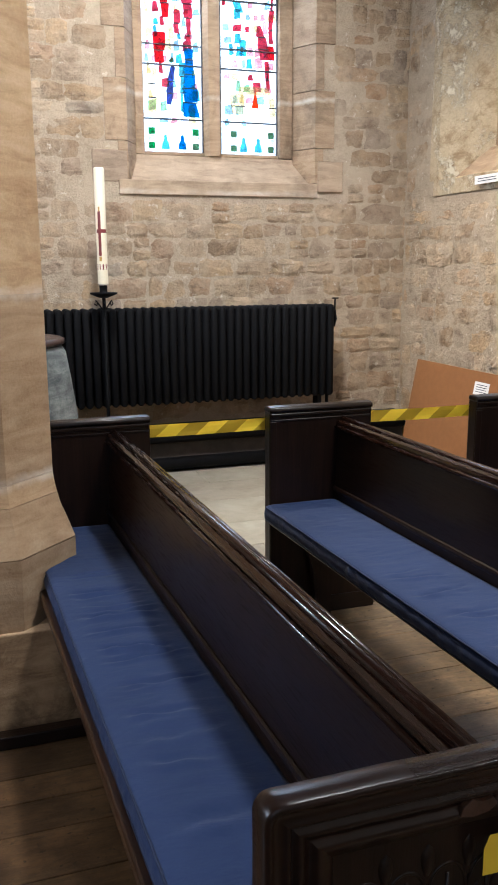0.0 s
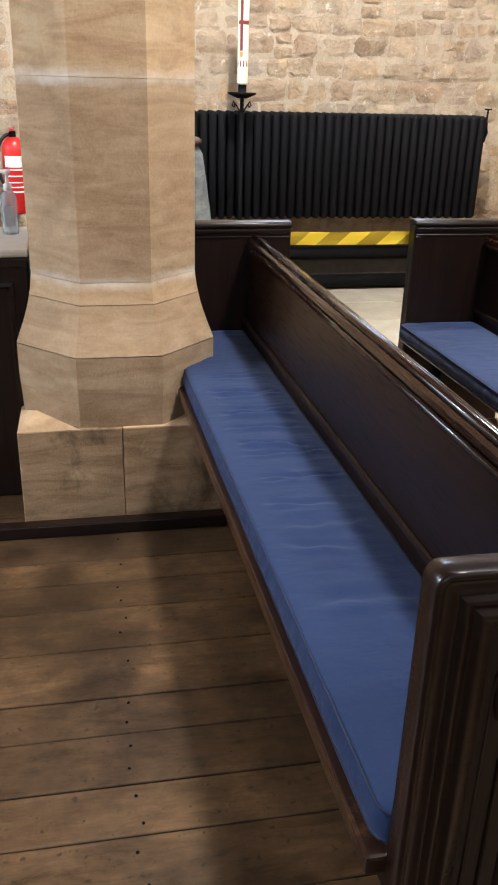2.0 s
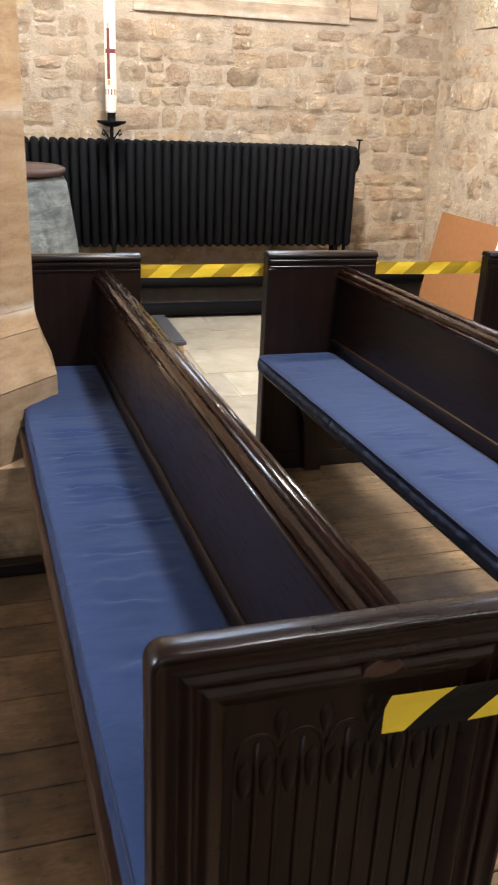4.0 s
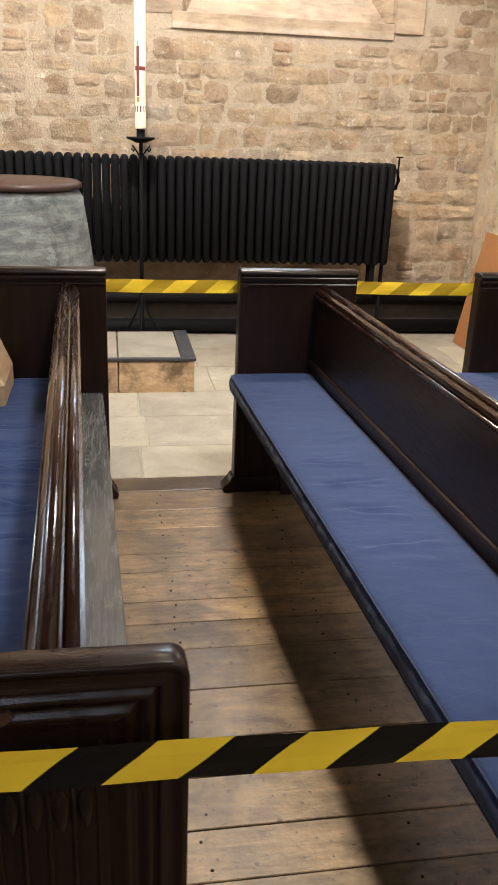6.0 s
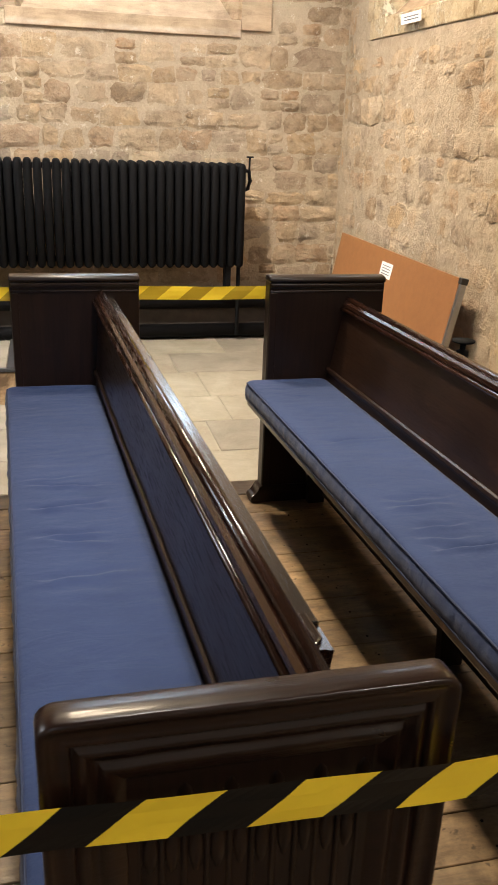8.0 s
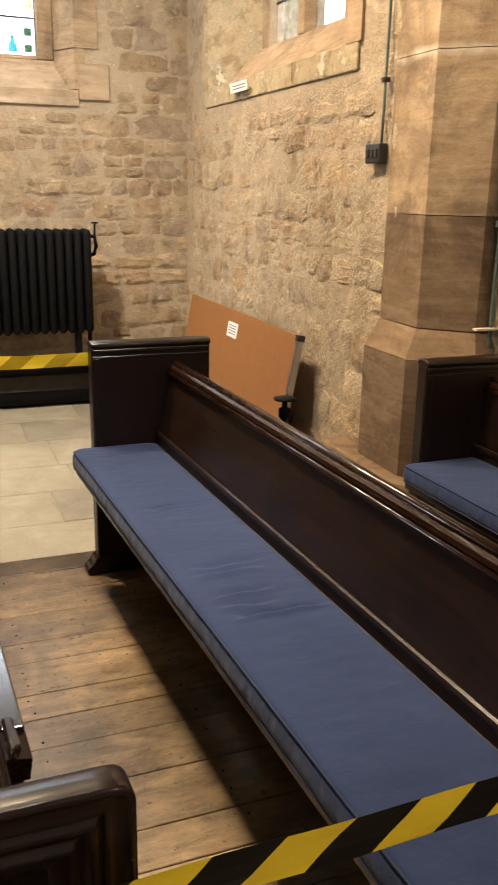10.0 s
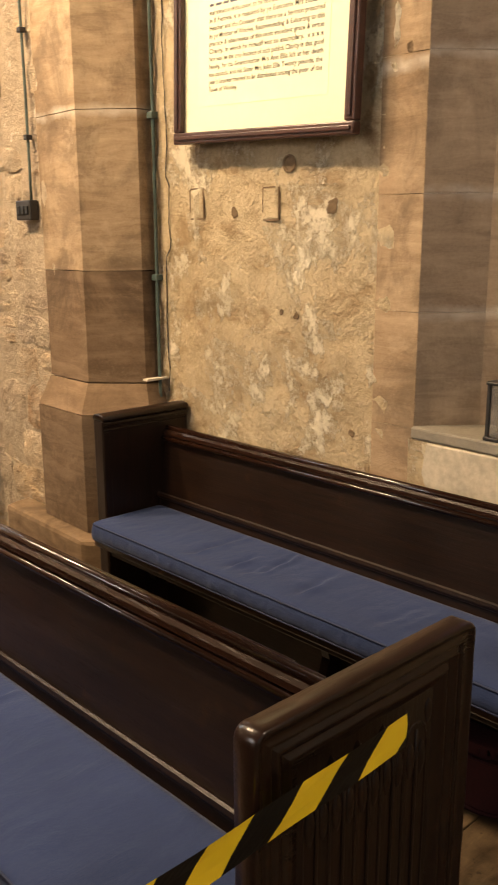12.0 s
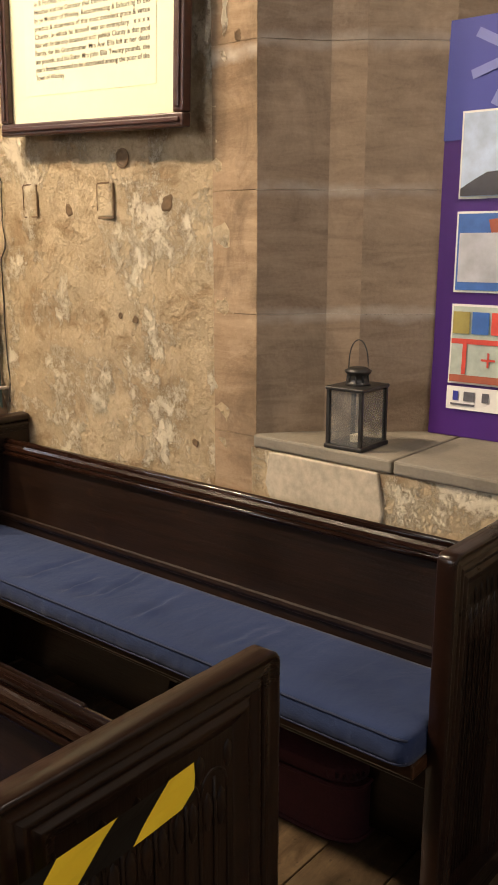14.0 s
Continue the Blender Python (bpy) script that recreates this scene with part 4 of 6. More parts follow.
def pew_end(name, pew, w, y, h, near, x0=0.0):
    """An upright end panel; the near ends are moulded and carved on a sunk outer face."""
    x1 = x0 + w
    if near:
        f = y - 0.040 + 0.016
        outline = rounded(x0, x1, 0.0, h, 0.0, 0.020)
        end = part(name, prism(outline, "y", f, y), OAK_UP, pew)
        for nm, prof, mat, label in (("top_cap", CAP, OAK_MOULD, "worn rounded outer moulding"), ("outer_moulding", OUTER, OAK_MOULD, ""), ("inner_moulding", INNER, OAK_MOULD, "")):
            b = bmesh.new()
            frame_ring(b, x0, x1, 0.045, h, prof, f, r=0.020)
            for v in b.verts:
                v.co.z += rough(v.co.x, y, v.co.z, 0.05, 0.0011)
                v.co.y += rough(v.co.x, v.co.z, 2.0, 0.02, 0.0010)
            part(nm, b, mat, end, label, True)
        b = bmesh.new()
        n = 5
        top = h - 0.130
        span = w - 0.20
        r = span / n / 2
        cut = random.Random(int(w * 1000))
        for k in range(n):
            cx = x0 + 0.10 + span * (k + 0.5) / n
            arch = [(cx - r * 0.94, f + 0.001, 0.12)] + [(cx - r * 0.94 * math.cos(a), f + 0.001, top - 0.05 + r * 1.5 * math.sin(a) ** 0.8) for a in np.linspace(0, math.pi, 11)] + [(cx + r * 0.94, f + 0.001, 0.12)]
            tube(arch, 0.0030, 6, b)
            tube([(cx, f + 0.001, 0.12), (cx, f - 0.001, top - 0.075), (cx, f + 0.001, top - 0.02)], 0.0036, 6, b)
            for sx in (-0.48, 0.48):
                lobe(b, cx + sx * r, f + 0.001, top - 0.040 + cut.uniform(-0.004, 0.004), r * 0.95, 0.062, 0.007)
            lobe(b, cx + r, f + 0.001, top + 0.026, r * 0.9, 0.044, 0.006)
        part("carving", b, OAK_UP, end, "shallow carved arches and drops", True)
        t, out = 0.040, 0.010
    else:
        t, out = 0.058, 0.008
        end = part(name, box(x0, y - t, 0.0, x1, y, h - 0.026, 0.005), OAK_UP, pew)
        c0, c1, zb = y - t - 0.009, y + 0.004, h - 0.026
        b = prism([(c0, zb), (c1, zb), (c1 + 0.001, zb + 0.012), (c1 - 0.006, zb + 0.022), ((c0 + c1) / 2, zb + 0.026), (c0 + 0.006, zb + 0.022), (c0 - 0.001, zb + 0.012)], "x", x0 - 0.001, x1 + 0.001, bevel=0.005)
        for v in b.verts:
            v.co.z += rough(v.co.x, y, 1.0, 0.05, 0.0015)
        part("top_cap", b, OAK_CROSS, end, "worn rounded top moulding", True)
        for z0, z1, o in ((h - 0.046, h - 0.030, 0.009), (h - 0.064, h - 0.056, 0.005)):
            part("rail_moulding", box(x0 + 0.004, y - t - o, z0, x1 - 0.004, y - t + 0.002, z1, 0.004), OAK_CROSS, end)
        part("stile", box(x0 + 0.002, y - t - 0.004, 0.05, x0 + 0.030, y - t + 0.002, h - 0.066, 0.003), OAK_UP, end)
    # a sledge foot with scrolled toes
    toe = [(-0.040, 0.0), (-0.046, 0.016), (-0.040, 0.030), (-0.026, 0.034), (-0.016, 0.046), (-0.010, 0.068), (0.002, 0.076)]
    pts = [(x0 + px, pz) for px, pz in toe] + [(x1 - px * 0.7, pz) for px, pz in reversed(toe)]
    part("foot", prism(pts, "y", y - t - out, y + 0.006, bevel=0.003), OAK_CROSS, end)
    return end


def bead(pew, name, pts, y0, y1, material, smooth=False, label=""):
    return part(name, prism(pts, "y", y0, y1), material, pew, label, smooth)


def roll(x, z, rx, rz, n=10):
    return [(x + rx * math.cos(2 * math.pi * i / n), z + rz * math.sin(2 * math.pi * i / n)) for i in range(n)]


def skew(ob, k):
    """The pews run slightly askew to their end panels."""
    for o in ob.children_recursive:
        for v in o.data.vertices:
            v.co.x -= k * v.co.y


def pew(m, length, w_far, w_near, h, label, back_top=0.894, shelf=False, notch=0.0, rear_gap=0.2, depth=0.0, lean=0.03, seat_front=-0.018, open_under=False, flat_rear=False, near_x=0.0, base=0.0, h_near=None):
    p = thing("church_pew", m, label, "pew", "pews in the aisle")
    i0, i1 = -0.058, -length + 0.040
    pew_end("far_end_panel", p, w_far, 0.0, h, False)
    pew_end("near_end_panel", p, w_near, -length + 0.040, h_near or h, True, near_x)
    bt = back_top
    d = depth
    back = bead(p, "backrest", [(0.284 + d + base * 1.45, 0.36), (0.308 + d + base * 1.45, 0.36), (0.345 + d, bt - 0.03), (0.318 + d, bt - 0.03)], i1, i0, OAK)
    bead(back, "top_rail", roll(0.330 + d, bt - 0.012, 0.0125, 0.012, 12), i1, i0, OAK_WORN, True, "polished rounded top rail")
    bead(back, "front_fillet", [(0.304 + d, bt - 0.034), (0.322 + d, bt - 0.034), (0.320 + d, bt - 0.016), (0.314 + d, bt - 0.0145), (0.306 + d, bt - 0.022)], i1, i0, OAK_WORN)
    bead(back, "front_bead", roll(0.3035 + d, bt - 0.048, 0.0075, 0.0095, 8), i1, i0, OAK_WORN, True)
    bead(back, "fascia", [(0.309 + d, bt - 0.060), (0.340 + d, bt - 0.060), (0.340 + d, bt - 0.020), (0.318 + d, bt - 0.020)], i1, i0, OAK)
    if flat_rear:
        part("rear_rail", prism([(0.346 + d, bt - 0.040), (0.376 + d, bt - 0.040), (0.376 + d, bt - 0.026), (0.346 + d, bt - 0.026)], "y", i1 + rear_gap, i0, bevel=0.003), LEDGE_GLOSS, back, "polished flat ledge broken short at one end")
    else:
        bead(back, "rear_rail", roll(0.3585 + d, bt - 0.026, 0.0110, 0.0095, 12), i1 + rear_gap, i0, OAK_WORN, True, "rear rail broken short at one end")
    bead(back, "rear_fillet", [(0.343 + d, bt - 0.062), (0.372 + d, bt - 0.062), (0.376 + d, bt - 0.034), (0.343 + d, bt - 0.028)], i1 + rear_gap * 0.72, i0, OAK_WORN)
    if rear_gap:
        e = i1 + rear_gap * 0.86
        part("splintered_end", prism([(0.350 + d, e - 0.03), (0.366 + d, e - 0.012), (0.364 + d, e + 0.05), (0.350 + d, e + 0.05)], "z", bt - 0.036, bt - 0.022, bevel=0.004), OAK_WORN, back)
    bead(back, "lower_rear_rail", [(0.346 + d, bt - 0.085), (0.362 + d, bt - 0.085), (0.364 + d, bt - 0.063), (0.346 + d, bt - 0.063)], i1, i0, OAK)
    bead(back, "lower_bead", roll(0.2965 + d + base * 0.88, 0.572, 0.0085, 0.013, 8), i1, i0, OAK_UP)
    seat = part("seat", box(seat_front, i1, 0.435 if seat_front < -0.02 else 0.450, 0.283 + d + min(0.0, base), i0, 0.470, 0.006), SEAT_EDGE, p, "worn seat board with rubbed front edge")
    if seat_front < -0.02:
        part("front_rail", box(0.010, i1, 0.375, 0.030, i0, 0.435, 0.004), OAK, seat)
    for y in (i0 - 0.03, i1 + 0.03) if open_under else (i0 - 0.03, (i0 + i1) / 2, i1 + 0.03):
        pts = [(0.12, 0.435), (0.27 + d, 0.435), (0.27 + d, 0.0), (0.20 + d, 0.0), (0.19 + d, 0.16), (0.18, 0.24), (0.16, 0.30), (0.165, 0.34), (0.13, 0.385)]
        bead(p, "seat_support", pts, y - 0.016, y + 0.016, OAK_UP)
    if not open_under:
        bead(p, "lower_back_board", [(0.262 + d, 0.03), (0.280 + d, 0.03), (0.290 + d, 0.355), (0.270 + d, 0.355)], i1, i0, OAK)
    bpy.context.view_layer.update()
    if shelf:
        part("rear_shelf", box(0.296, i1, 0.436, 0.455, i0, 0.462, 0.004), LEDGE_WOOD, p, "dusty plank along the back")
    skew(p, lean)
    return p


PA, LEAN_A = pose(2.768, 3.545, 0), 0.031
PB, LEAN_B = pose(3.760, 3.575, 0), 0.046
PC, LEAN_C = pose(4.728, 3.522, 0), 0.0490
PD, LEAN_D = pose(5.862, 2.990, 0), 0.040
pew_a = pew(PA, 2.505, 0.477, 0.486, 0.952, "dark-stained oak pew beside the pillar with a plank behind", back_top=0.906, shelf=True, rear_gap=0.0, lean=LEAN_A, seat_front=-0.030, h_near=0.955)
pew_b = pew(PB, 2.535, 0.473, 0.455, 0.950, "dark-stained oak pew with moulded panelled ends", rear_gap=0.2, lean=LEAN_B, open_under=True, flat_rear=True, near_x=-0.005, base=0.006, h_near=0.941)
pew_c = pew(PC, 2.490, 0.470, 0.484, 0.952, "dark-stained oak pew with carved end and hazard tape", back_top=0.868, rear_gap=0.2, depth=-0.005, lean=LEAN_C, seat_front=-0.075, near_x=0.039, base=-0.040)
pew_d = pew(PD, 1.950, 0.392, 0.340, 0.925, "shorter dark oak pew standing along the rendered wall", back_top=0.845, rear_gap=0.0, depth=-0.035, lean=LEAN_D, seat_front=-0.060, base=-0.02)


chip = [(0.0, 0.004), (0.018, 0.0), (0.041, 0.003), (0.052, 0.012), (0.046, 0.021), (0.030, 0.018), (0.017, 0.024), (0.004, 0.016)]
part("rubbed_patch", prism([(0.325 + x, 0.884 + z) for x, z in chip], "y", -2.5030, -2.494, bevel=0.0015), RUBBED, pew_a, "bare rubbed patch on the moulding")


def cushion(m, y_far, y_near, x_front, x_back, z0, z1, label, corner=0.04, wrinkles=(), lean=0.0):
    c = thing("pew_cushion", m, label, "cushion", "pew cushions")
    L = y_far - y_near

    def front(y):
        d = y_far - y
        e = y - y_near
        f = x_front
        if d < corner:
            f += corner - math.sqrt(max(0, corner ** 2 - (corner - d) ** 2))
        if e < 0.035:
            f += 0.035 - math.sqrt(max(0, 0.035 ** 2 - (0.035 - e) ** 2))
        return f

    folds = []
    r = random.Random(int(L * 977))
    for wy, amp, width in wrinkles:
        for k in range(2):
            folds.append((wy + (r.uniform(-0.025, 0.025) if k else 0.0), amp * (0.9 if k else 1.6) * r.uniform(1.0, 1.7), width * r.uniform(0.7, 1.1), r.uniform(-0.15, 0.20), r.uniform(0.55, 1.05), r.uniform(-0.16, 0.16), r.uniform(0.2, 1.0), r.uniform(0, 6)))

    def crease(x, y):
        s = 0.0
        a = (x - x_front) / (x_back - x_front)
        for wy, amp, width, a0, a1, tilt, arc, ph in folds:
            q = y - (y_far - wy * L) - tilt * (x - x_front) - 0.07 * arc * (a - 0.5) ** 2 - 0.004 * math.sin(21 * a + ph)
            if abs(q) > 6 * width or not a0 < a < a1:
                continue
            fade = math.sin(math.pi * (a - a0) / (a1 - a0)) ** 0.7
            s += fade * amp * (0.75 * math.exp(-(q / width) ** 2) - 0.85 * math.exp(-((q - 1.7 * width) / width) ** 2))
        return s

    PROFILE = [(0.000, 0.0), (-0.004, 0.22), (-0.005, 0.45), (-0.002, 0.66), (0.0015, 0.80), (0.004, 0.87), (0.007, 0.925), (0.013, 0.965), (0.022, 0.985), (0.034, 0.997)]
    n_top, rows = 20, 420
    hz = z1 - z0

    def ring(y):
        f = front(y)
        e = min(1.0, min(y_far - y, y - y_near) / 0.028)
        drop = 0.016 * (1 - math.sqrt(max(0.0, 1 - (1 - e) ** 2)))
        pts = []
        for k, (dx, dz) in enumerate(PROFILE):
            soft = math.sin(math.pi * min(1.0, dz / 0.87))
            ruck = noise.noise(Vector((y * 26, k * 0.35, x_front * 40))) * 0.0036 * soft + noise.noise(Vector((y * 60, k * 0.8, 3))) * 0.0016 * soft
            pts.append((f + dx + ruck, y, z0 + hz * dz - drop * dz))
        for k in range(1, n_top + 1):
            a = k / n_top
            x = f + 0.034 + a * (x_back - f - 0.034)
            w = min(1.0, a * 5) * min(1.0, (1 - a) * 7) * e
            dip = 0.008 * max(0.0, 1 - (1 - a) * 9) ** 2
            pts.append((x, y, z1 - drop - dip + (rough(x, y, 2.0, 0.16, 0.005) + crease(x, y) + noise.noise(Vector((x * 9, y * 34, 5))) * 0.0011) * w))
        pts.append((x_back, y, z0))
        return pts

    b = bmesh.new()
    vs = [[b.verts.new(p) for p in ring(y_near + L * (0.5 - 0.5 * math.cos(math.pi * j / rows)) * 0.12 + L * 0.88 * j / rows)] for j in range(rows + 1)]
    for p, q in zip(vs, vs[1:]):
        for i in range(len(p) - 1):
            b.faces.new((p[i], p[i + 1], q[i + 1], q[i]))
        b.faces.new((p[-1], p[0], q[0], q[-1]))
    b.faces.new(vs[0])
    b.faces.new(list(reversed(vs[-1])))
    part("cover", b, FABRIC, c, smooth=True)
    for kind, dx, dz in (("top_piping", 0.0025, 0.875), ("bottom_piping", -0.001, 0.06)):
        pts = []
        for q in np.linspace(0.004, 0.996, 120):
            y = y_near + q * L
            e = min(1.0, min(y_far - y, y - y_near) / 0.028)
            pts.append((front(y) + dx, y, z0 + hz * dz - 0.014 * (1 - math.sqrt(max(0.0, 1 - (1 - e) ** 2))) * dz + rough(q * 9, dz, 1, 0.3, 0.001)))
        part(kind, tube(pts, 0.0030, 6), PIPING, c, smooth=True)
    skew(c, lean)
    return c


cushion(PA, -0.07, -2.455, -0.008, 0.298, 0.471, 0.535, "long blue fabric cushion creased across and curved round a pillar", 0.20,
        [(0.24, 0.004, 0.012), (0.30, 0.006, 0.013), (0.345, 0.004, 0.010), (0.385, 0.007, 0.014), (0.425, 0.005, 0.011), (0.47, 0.007, 0.014), (0.51, 0.004, 0.012), (0.56, 0.005, 0.014), (0.62, 0.004, 0.016), (0.70, 0.003, 0.016), (0.80, 0.003, 0.02)], LEAN_A)
cushion(PB, -0.066, -2.485, -0.035, 0.300, 0.471, 0.535, "long blue fabric cushion with a few soft creases", 0.035,
        [(0.40, 0.005, 0.012), (0.47, 0.004, 0.012), (0.53, 0.005, 0.013), (0.62, 0.003, 0.02)], LEAN_B)
cushion(PC, -0.066, -2.440, -0.090, 0.240, 0.471, 0.547, "long blue fabric cushion with slight creases near the middle", 0.035,
        [(0.30, 0.003, 0.012), (0.52, 0.005, 0.016), (0.57, 0.005, 0.014), (0.62, 0.004, 0.014)], LEAN_C + 0.0025)
cushion(PD, -0.066, -1.905, -0.082, 0.240, 0.471, 0.540, "shorter blue fabric cushion with piped seams", 0.03,
        [(0.28, 0.003, 0.014), (0.38, 0.005, 0.015), (0.44, 0.004, 0.013), (0.55, 0.004, 0.02), (0.70, 0.003, 0.02)], LEAN_D)

# ---- pillar ----
PX, PY = 2.557, 3.272
OCT = 1 / math.cos(math.pi / 8)
pillar = thing("stone_pillar", pose(PX, PY, 0), "octagonal warm sandstone pillar with flared base", "pillar", kind="structure")
for z0, z1 in ((0.8385, 1.4425), (1.4435, 2.3525), (2.3535, 3.2), (3.2015, 5.6)):
    part("shaft_stone", lathe([(0.275 * OCT, z0), (0.275 * OCT, z1)], sides=8), ASHLAR, pillar)
part("flared_base", lathe([(0.338 * OCT, 0.608), (0.312 * OCT, 0.675), (0.293 * OCT, 0.735), (0.2865 * OCT, 0.765)], sides=8), ASHLAR, pillar)
part("base_course", lathe([(0.2862 * OCT, 0.7675), (0.281 * OCT, 0.79), (0.275 * OCT, 0.837)], sides=8), ASHLAR, pillar)
part("octagon_block", lathe([(0.330 * OCT, 0.36), (0.338 * OCT, 0.50), (0.338 * OCT, 0.604)], sides=8), ASHLAR, pillar)
for x0, x1 in ((-0.345, -0.0008), (0.0008, 0.345)):
    b = box(x0, -0.345, 0.0, x1, 0.345, 0.36, 0.005)
    part("square_plinth", b, PLINTH_STONE, pillar)
for sx in (-1, 1):
    for sy in (-1, 1):
        b = bmesh.new()
        q = 0.338
        k = q * math.tan(math.pi / 8)
        vs = [b.verts.new(c) for c in ((sx * 0.343, sy * 0.343, 0.36), (sx * 0.343, sy * k, 0.36), (sx * k, sy * 0.343, 0.36), (sx * q * 0.83, sy * q * 0.83, 0.412))]
        for f in ((0, 1, 3), (0, 3, 2), (0, 2, 1), (1, 2, 3)):
            b.faces.new([vs[i] for i in f])
        part("corner_slope", b, ASHLAR, pillar)
kerb = thing("floor_kerb", pose(0, 0, 0), "dark wooden kerb board along the pillar foot", "kerb", kind="structure")
part("kerb_board", box(0.6, 2.845, 0.0, 2.905, 2.895, 0.045, 0.004), OAK_CROSS, kerb)

# dark stall beside the pillar, with a pump bottle on its pale top
stall = thing("wooden_stall", pose(2.268, 3.18, 0), "dark panelled wooden stall with a pale top beside the pillar", "stall")
part("front_panel", box(-0.50, 0.0, 0.0, 0.0, 0.05, 0.885, 0.006), OAK_UP, stall)
part("side_panel", box(-0.045, 0.052, 0.0, 0.0, 0.40, 0.885, 0.005), OAK_UP, stall)
part("top", box(-0.52, -0.02, 0.888, 0.010, 0.42, 0.915, 0.008), PALE_TOP, stall, "pale worn top")
part("edge_moulding", box(-0.51, -0.014, 0.852, 0.004, -0.001, 0.886, 0.006), OAK_CROSS, stall)
b = bmesh.new()
frame_ring(b, -0.50, 0.0, 0.05, 0.85, [(0.045, 0.0), (0.047, 0.010), (0.06, 0.012), (0.07, 0.0)], 0.0)
part("panel_moulding", b, OAK_CROSS, stall)
bottle = thing("pump_bottle", pose(2.205, 3.46, 0.915), "clear hand gel bottle with white pump", "bottle")
part("body", lathe([(0.026, 0.0), (0.029, 0.006), (0.029, 0.125), (0.026, 0.14), (0.012, 0.152)], 20), clear("gel_plastic", (0.86, 0.91, 0.95), 0.75), bottle, "clear plastic body", True)
pump = part("pump", lathe([(0.014, 0.150), (0.014, 0.172), (0.006, 0.176), (0.006, 0.205), (0.013, 0.207), (0.013, 0.220)], 16), WHITE_PLASTIC, bottle, "white pump head", True)
part("nozzle", box(-0.040, -0.006, 0.209, 0.0, 0.006, 0.220, 0.003), WHITE_PLASTIC, pump)
part("gel_label", box(-0.015, -0.0305, 0.03, 0.015, -0.0295, 0.10), STONE_PRINT, bottle)

ext = thing("fire_extinguisher", pose(2.02, 6.30, 0.56), "red fire extinguisher hung on the stone wall", "fire extinguisher")
cyl = part("cylinder", lathe([(0.070, 0.0), (0.080, 0.012), (0.080, 0.40), (0.070, 0.445), (0.045, 0.475), (0.024, 0.485)], 28), RED_PAINT, ext, "red enamel cylinder", True)
part("instruction_label", grid(8, 1, lambda a, c: (0.0815 * math.sin((a - 0.5) * 1.6), -0.0815 * math.cos((a - 0.5) * 1.6), 0.30 + c * 0.07)), CARD, cyl)
for z in (0.28, 0.24, 0.20, 0.17, 0.14):
    part("print_line", grid(8, 1, lambda a, c: (0.0815 * math.sin((a - 0.5) * 1.4), -0.0815 * math.cos((a - 0.5) * 1.4), z + c * 0.008)), CARD, cyl)
part("valve", box(-0.02, -0.02, 0.48, 0.02, 0.02, 0.52, 0.004), IRON, ext)
part("handle", box(-0.012, -0.10, 0.525, 0.012, 0.02, 0.540, 0.004), RED_PAINT, ext)
part("hose", tube([(-0.02 - 0.09 * math.sin(a), 0, 0.50 - 0.18 * (1 - math.cos(a))) for a in np.linspace(0, math.pi, 14)], 0.011, 8), BLACK_RUBBER, ext, "black rubber hose", True)
part("bracket", box(-0.03, 0.075, 0.15, 0.03, 0.22, 0.30), IRON, ext)

# ---- radiator, pipes and plinth ----
radiator = thing("column_radiator", pose(2.555, 6.075, 0), "long black cast-iron column radiator against the stone wall", "radiator")
SEC = 0.0609
b = bmesh.new()
for y in (0.035, 0.105, 0.175):
    lathe([(0.012, 0.545), (0.0275, 0.562), (0.0275, 1.205), (0.022, 1.226), (0.010, 1.234)], 10, (SEC / 2, y), b)
tube([(SEC / 2, 0.035, 1.205), (SEC / 2, 0.175, 1.205)], 0.024, 8, b)
tube([(SEC / 2, 0.035, 0.580), (SEC / 2, 0.175, 0.580)], 0.024, 8, b)
tube([(0.0, 0.105, 1.190), (SEC, 0.105, 1.190)], 0.020, 8, b)
tube([(0.0, 0.105, 0.595), (SEC, 0.105, 0.595)], 0.020, 8, b)
box(0.002, 0.165, 0.57, SEC - 0.002, 0.185, 1.205, bm=b)
first = part("section", b, RAD_PAINT, radiator, smooth=True)
for k in range(1, 44):
    ob = new("section", first.data)
    ob.parent = radiator
    ob.location = (k * SEC, 0, 0)
for k in (1, 42):
    part("leg", box(k * SEC, 0.06, 0.30, k * SEC + 0.04, 0.15, 0.56, 0.006), RAD_PAINT, radiator)
valve = part("valve", tube([(44 * SEC, 0.105, 1.19), (44 * SEC + 0.035, 0.105, 1.18), (44 * SEC + 0.045, 0.105, 1.12), (44 * SEC + 0.030, 0.105, 1.07), (44 * SEC, 0.105, 1.06)], 0.014, 8), IRON, radiator, smooth=True)
part("valve_stem", tube([(44 * SEC + 0.035, 0.105, 1.18), (44 * SEC + 0.038, 0.105, 1.275)], 0.007, 8), IRON, valve)
part("valve_key", box(44 * SEC + 0.015, 0.098, 1.270, 44 * SEC + 0.062, 0.112, 1.280), IRON, valve)
part("drop_pipe", tube([(44 * SEC - 0.02, 0.105, 0.58), (44 * SEC - 0.02, 0.105, 0.05)], 0.014, 8), RAD_PAINT, radiator)
pipes = thing("heating_pipes", pose(0, 0, 0), "black heating pipes and sooty plinth along the wall foot", "pipes")
part("plinth", box(-1.0, 6.34, 0.0, 5.98, 6.50, 0.335, 0.012), PLINTH_PAINT, pipes)
part("upper_pipe", tube([(-1.0, 6.29, 0.265), (5.95, 6.29, 0.265)], 0.045, 12), RAD_PAINT, pipes, smooth=True)
part("lower_pipe", tube([(-1.0, 6.29, 0.060), (5.95, 6.29, 0.060)], 0.050, 12), RAD_PAINT, pipes, smooth=True)

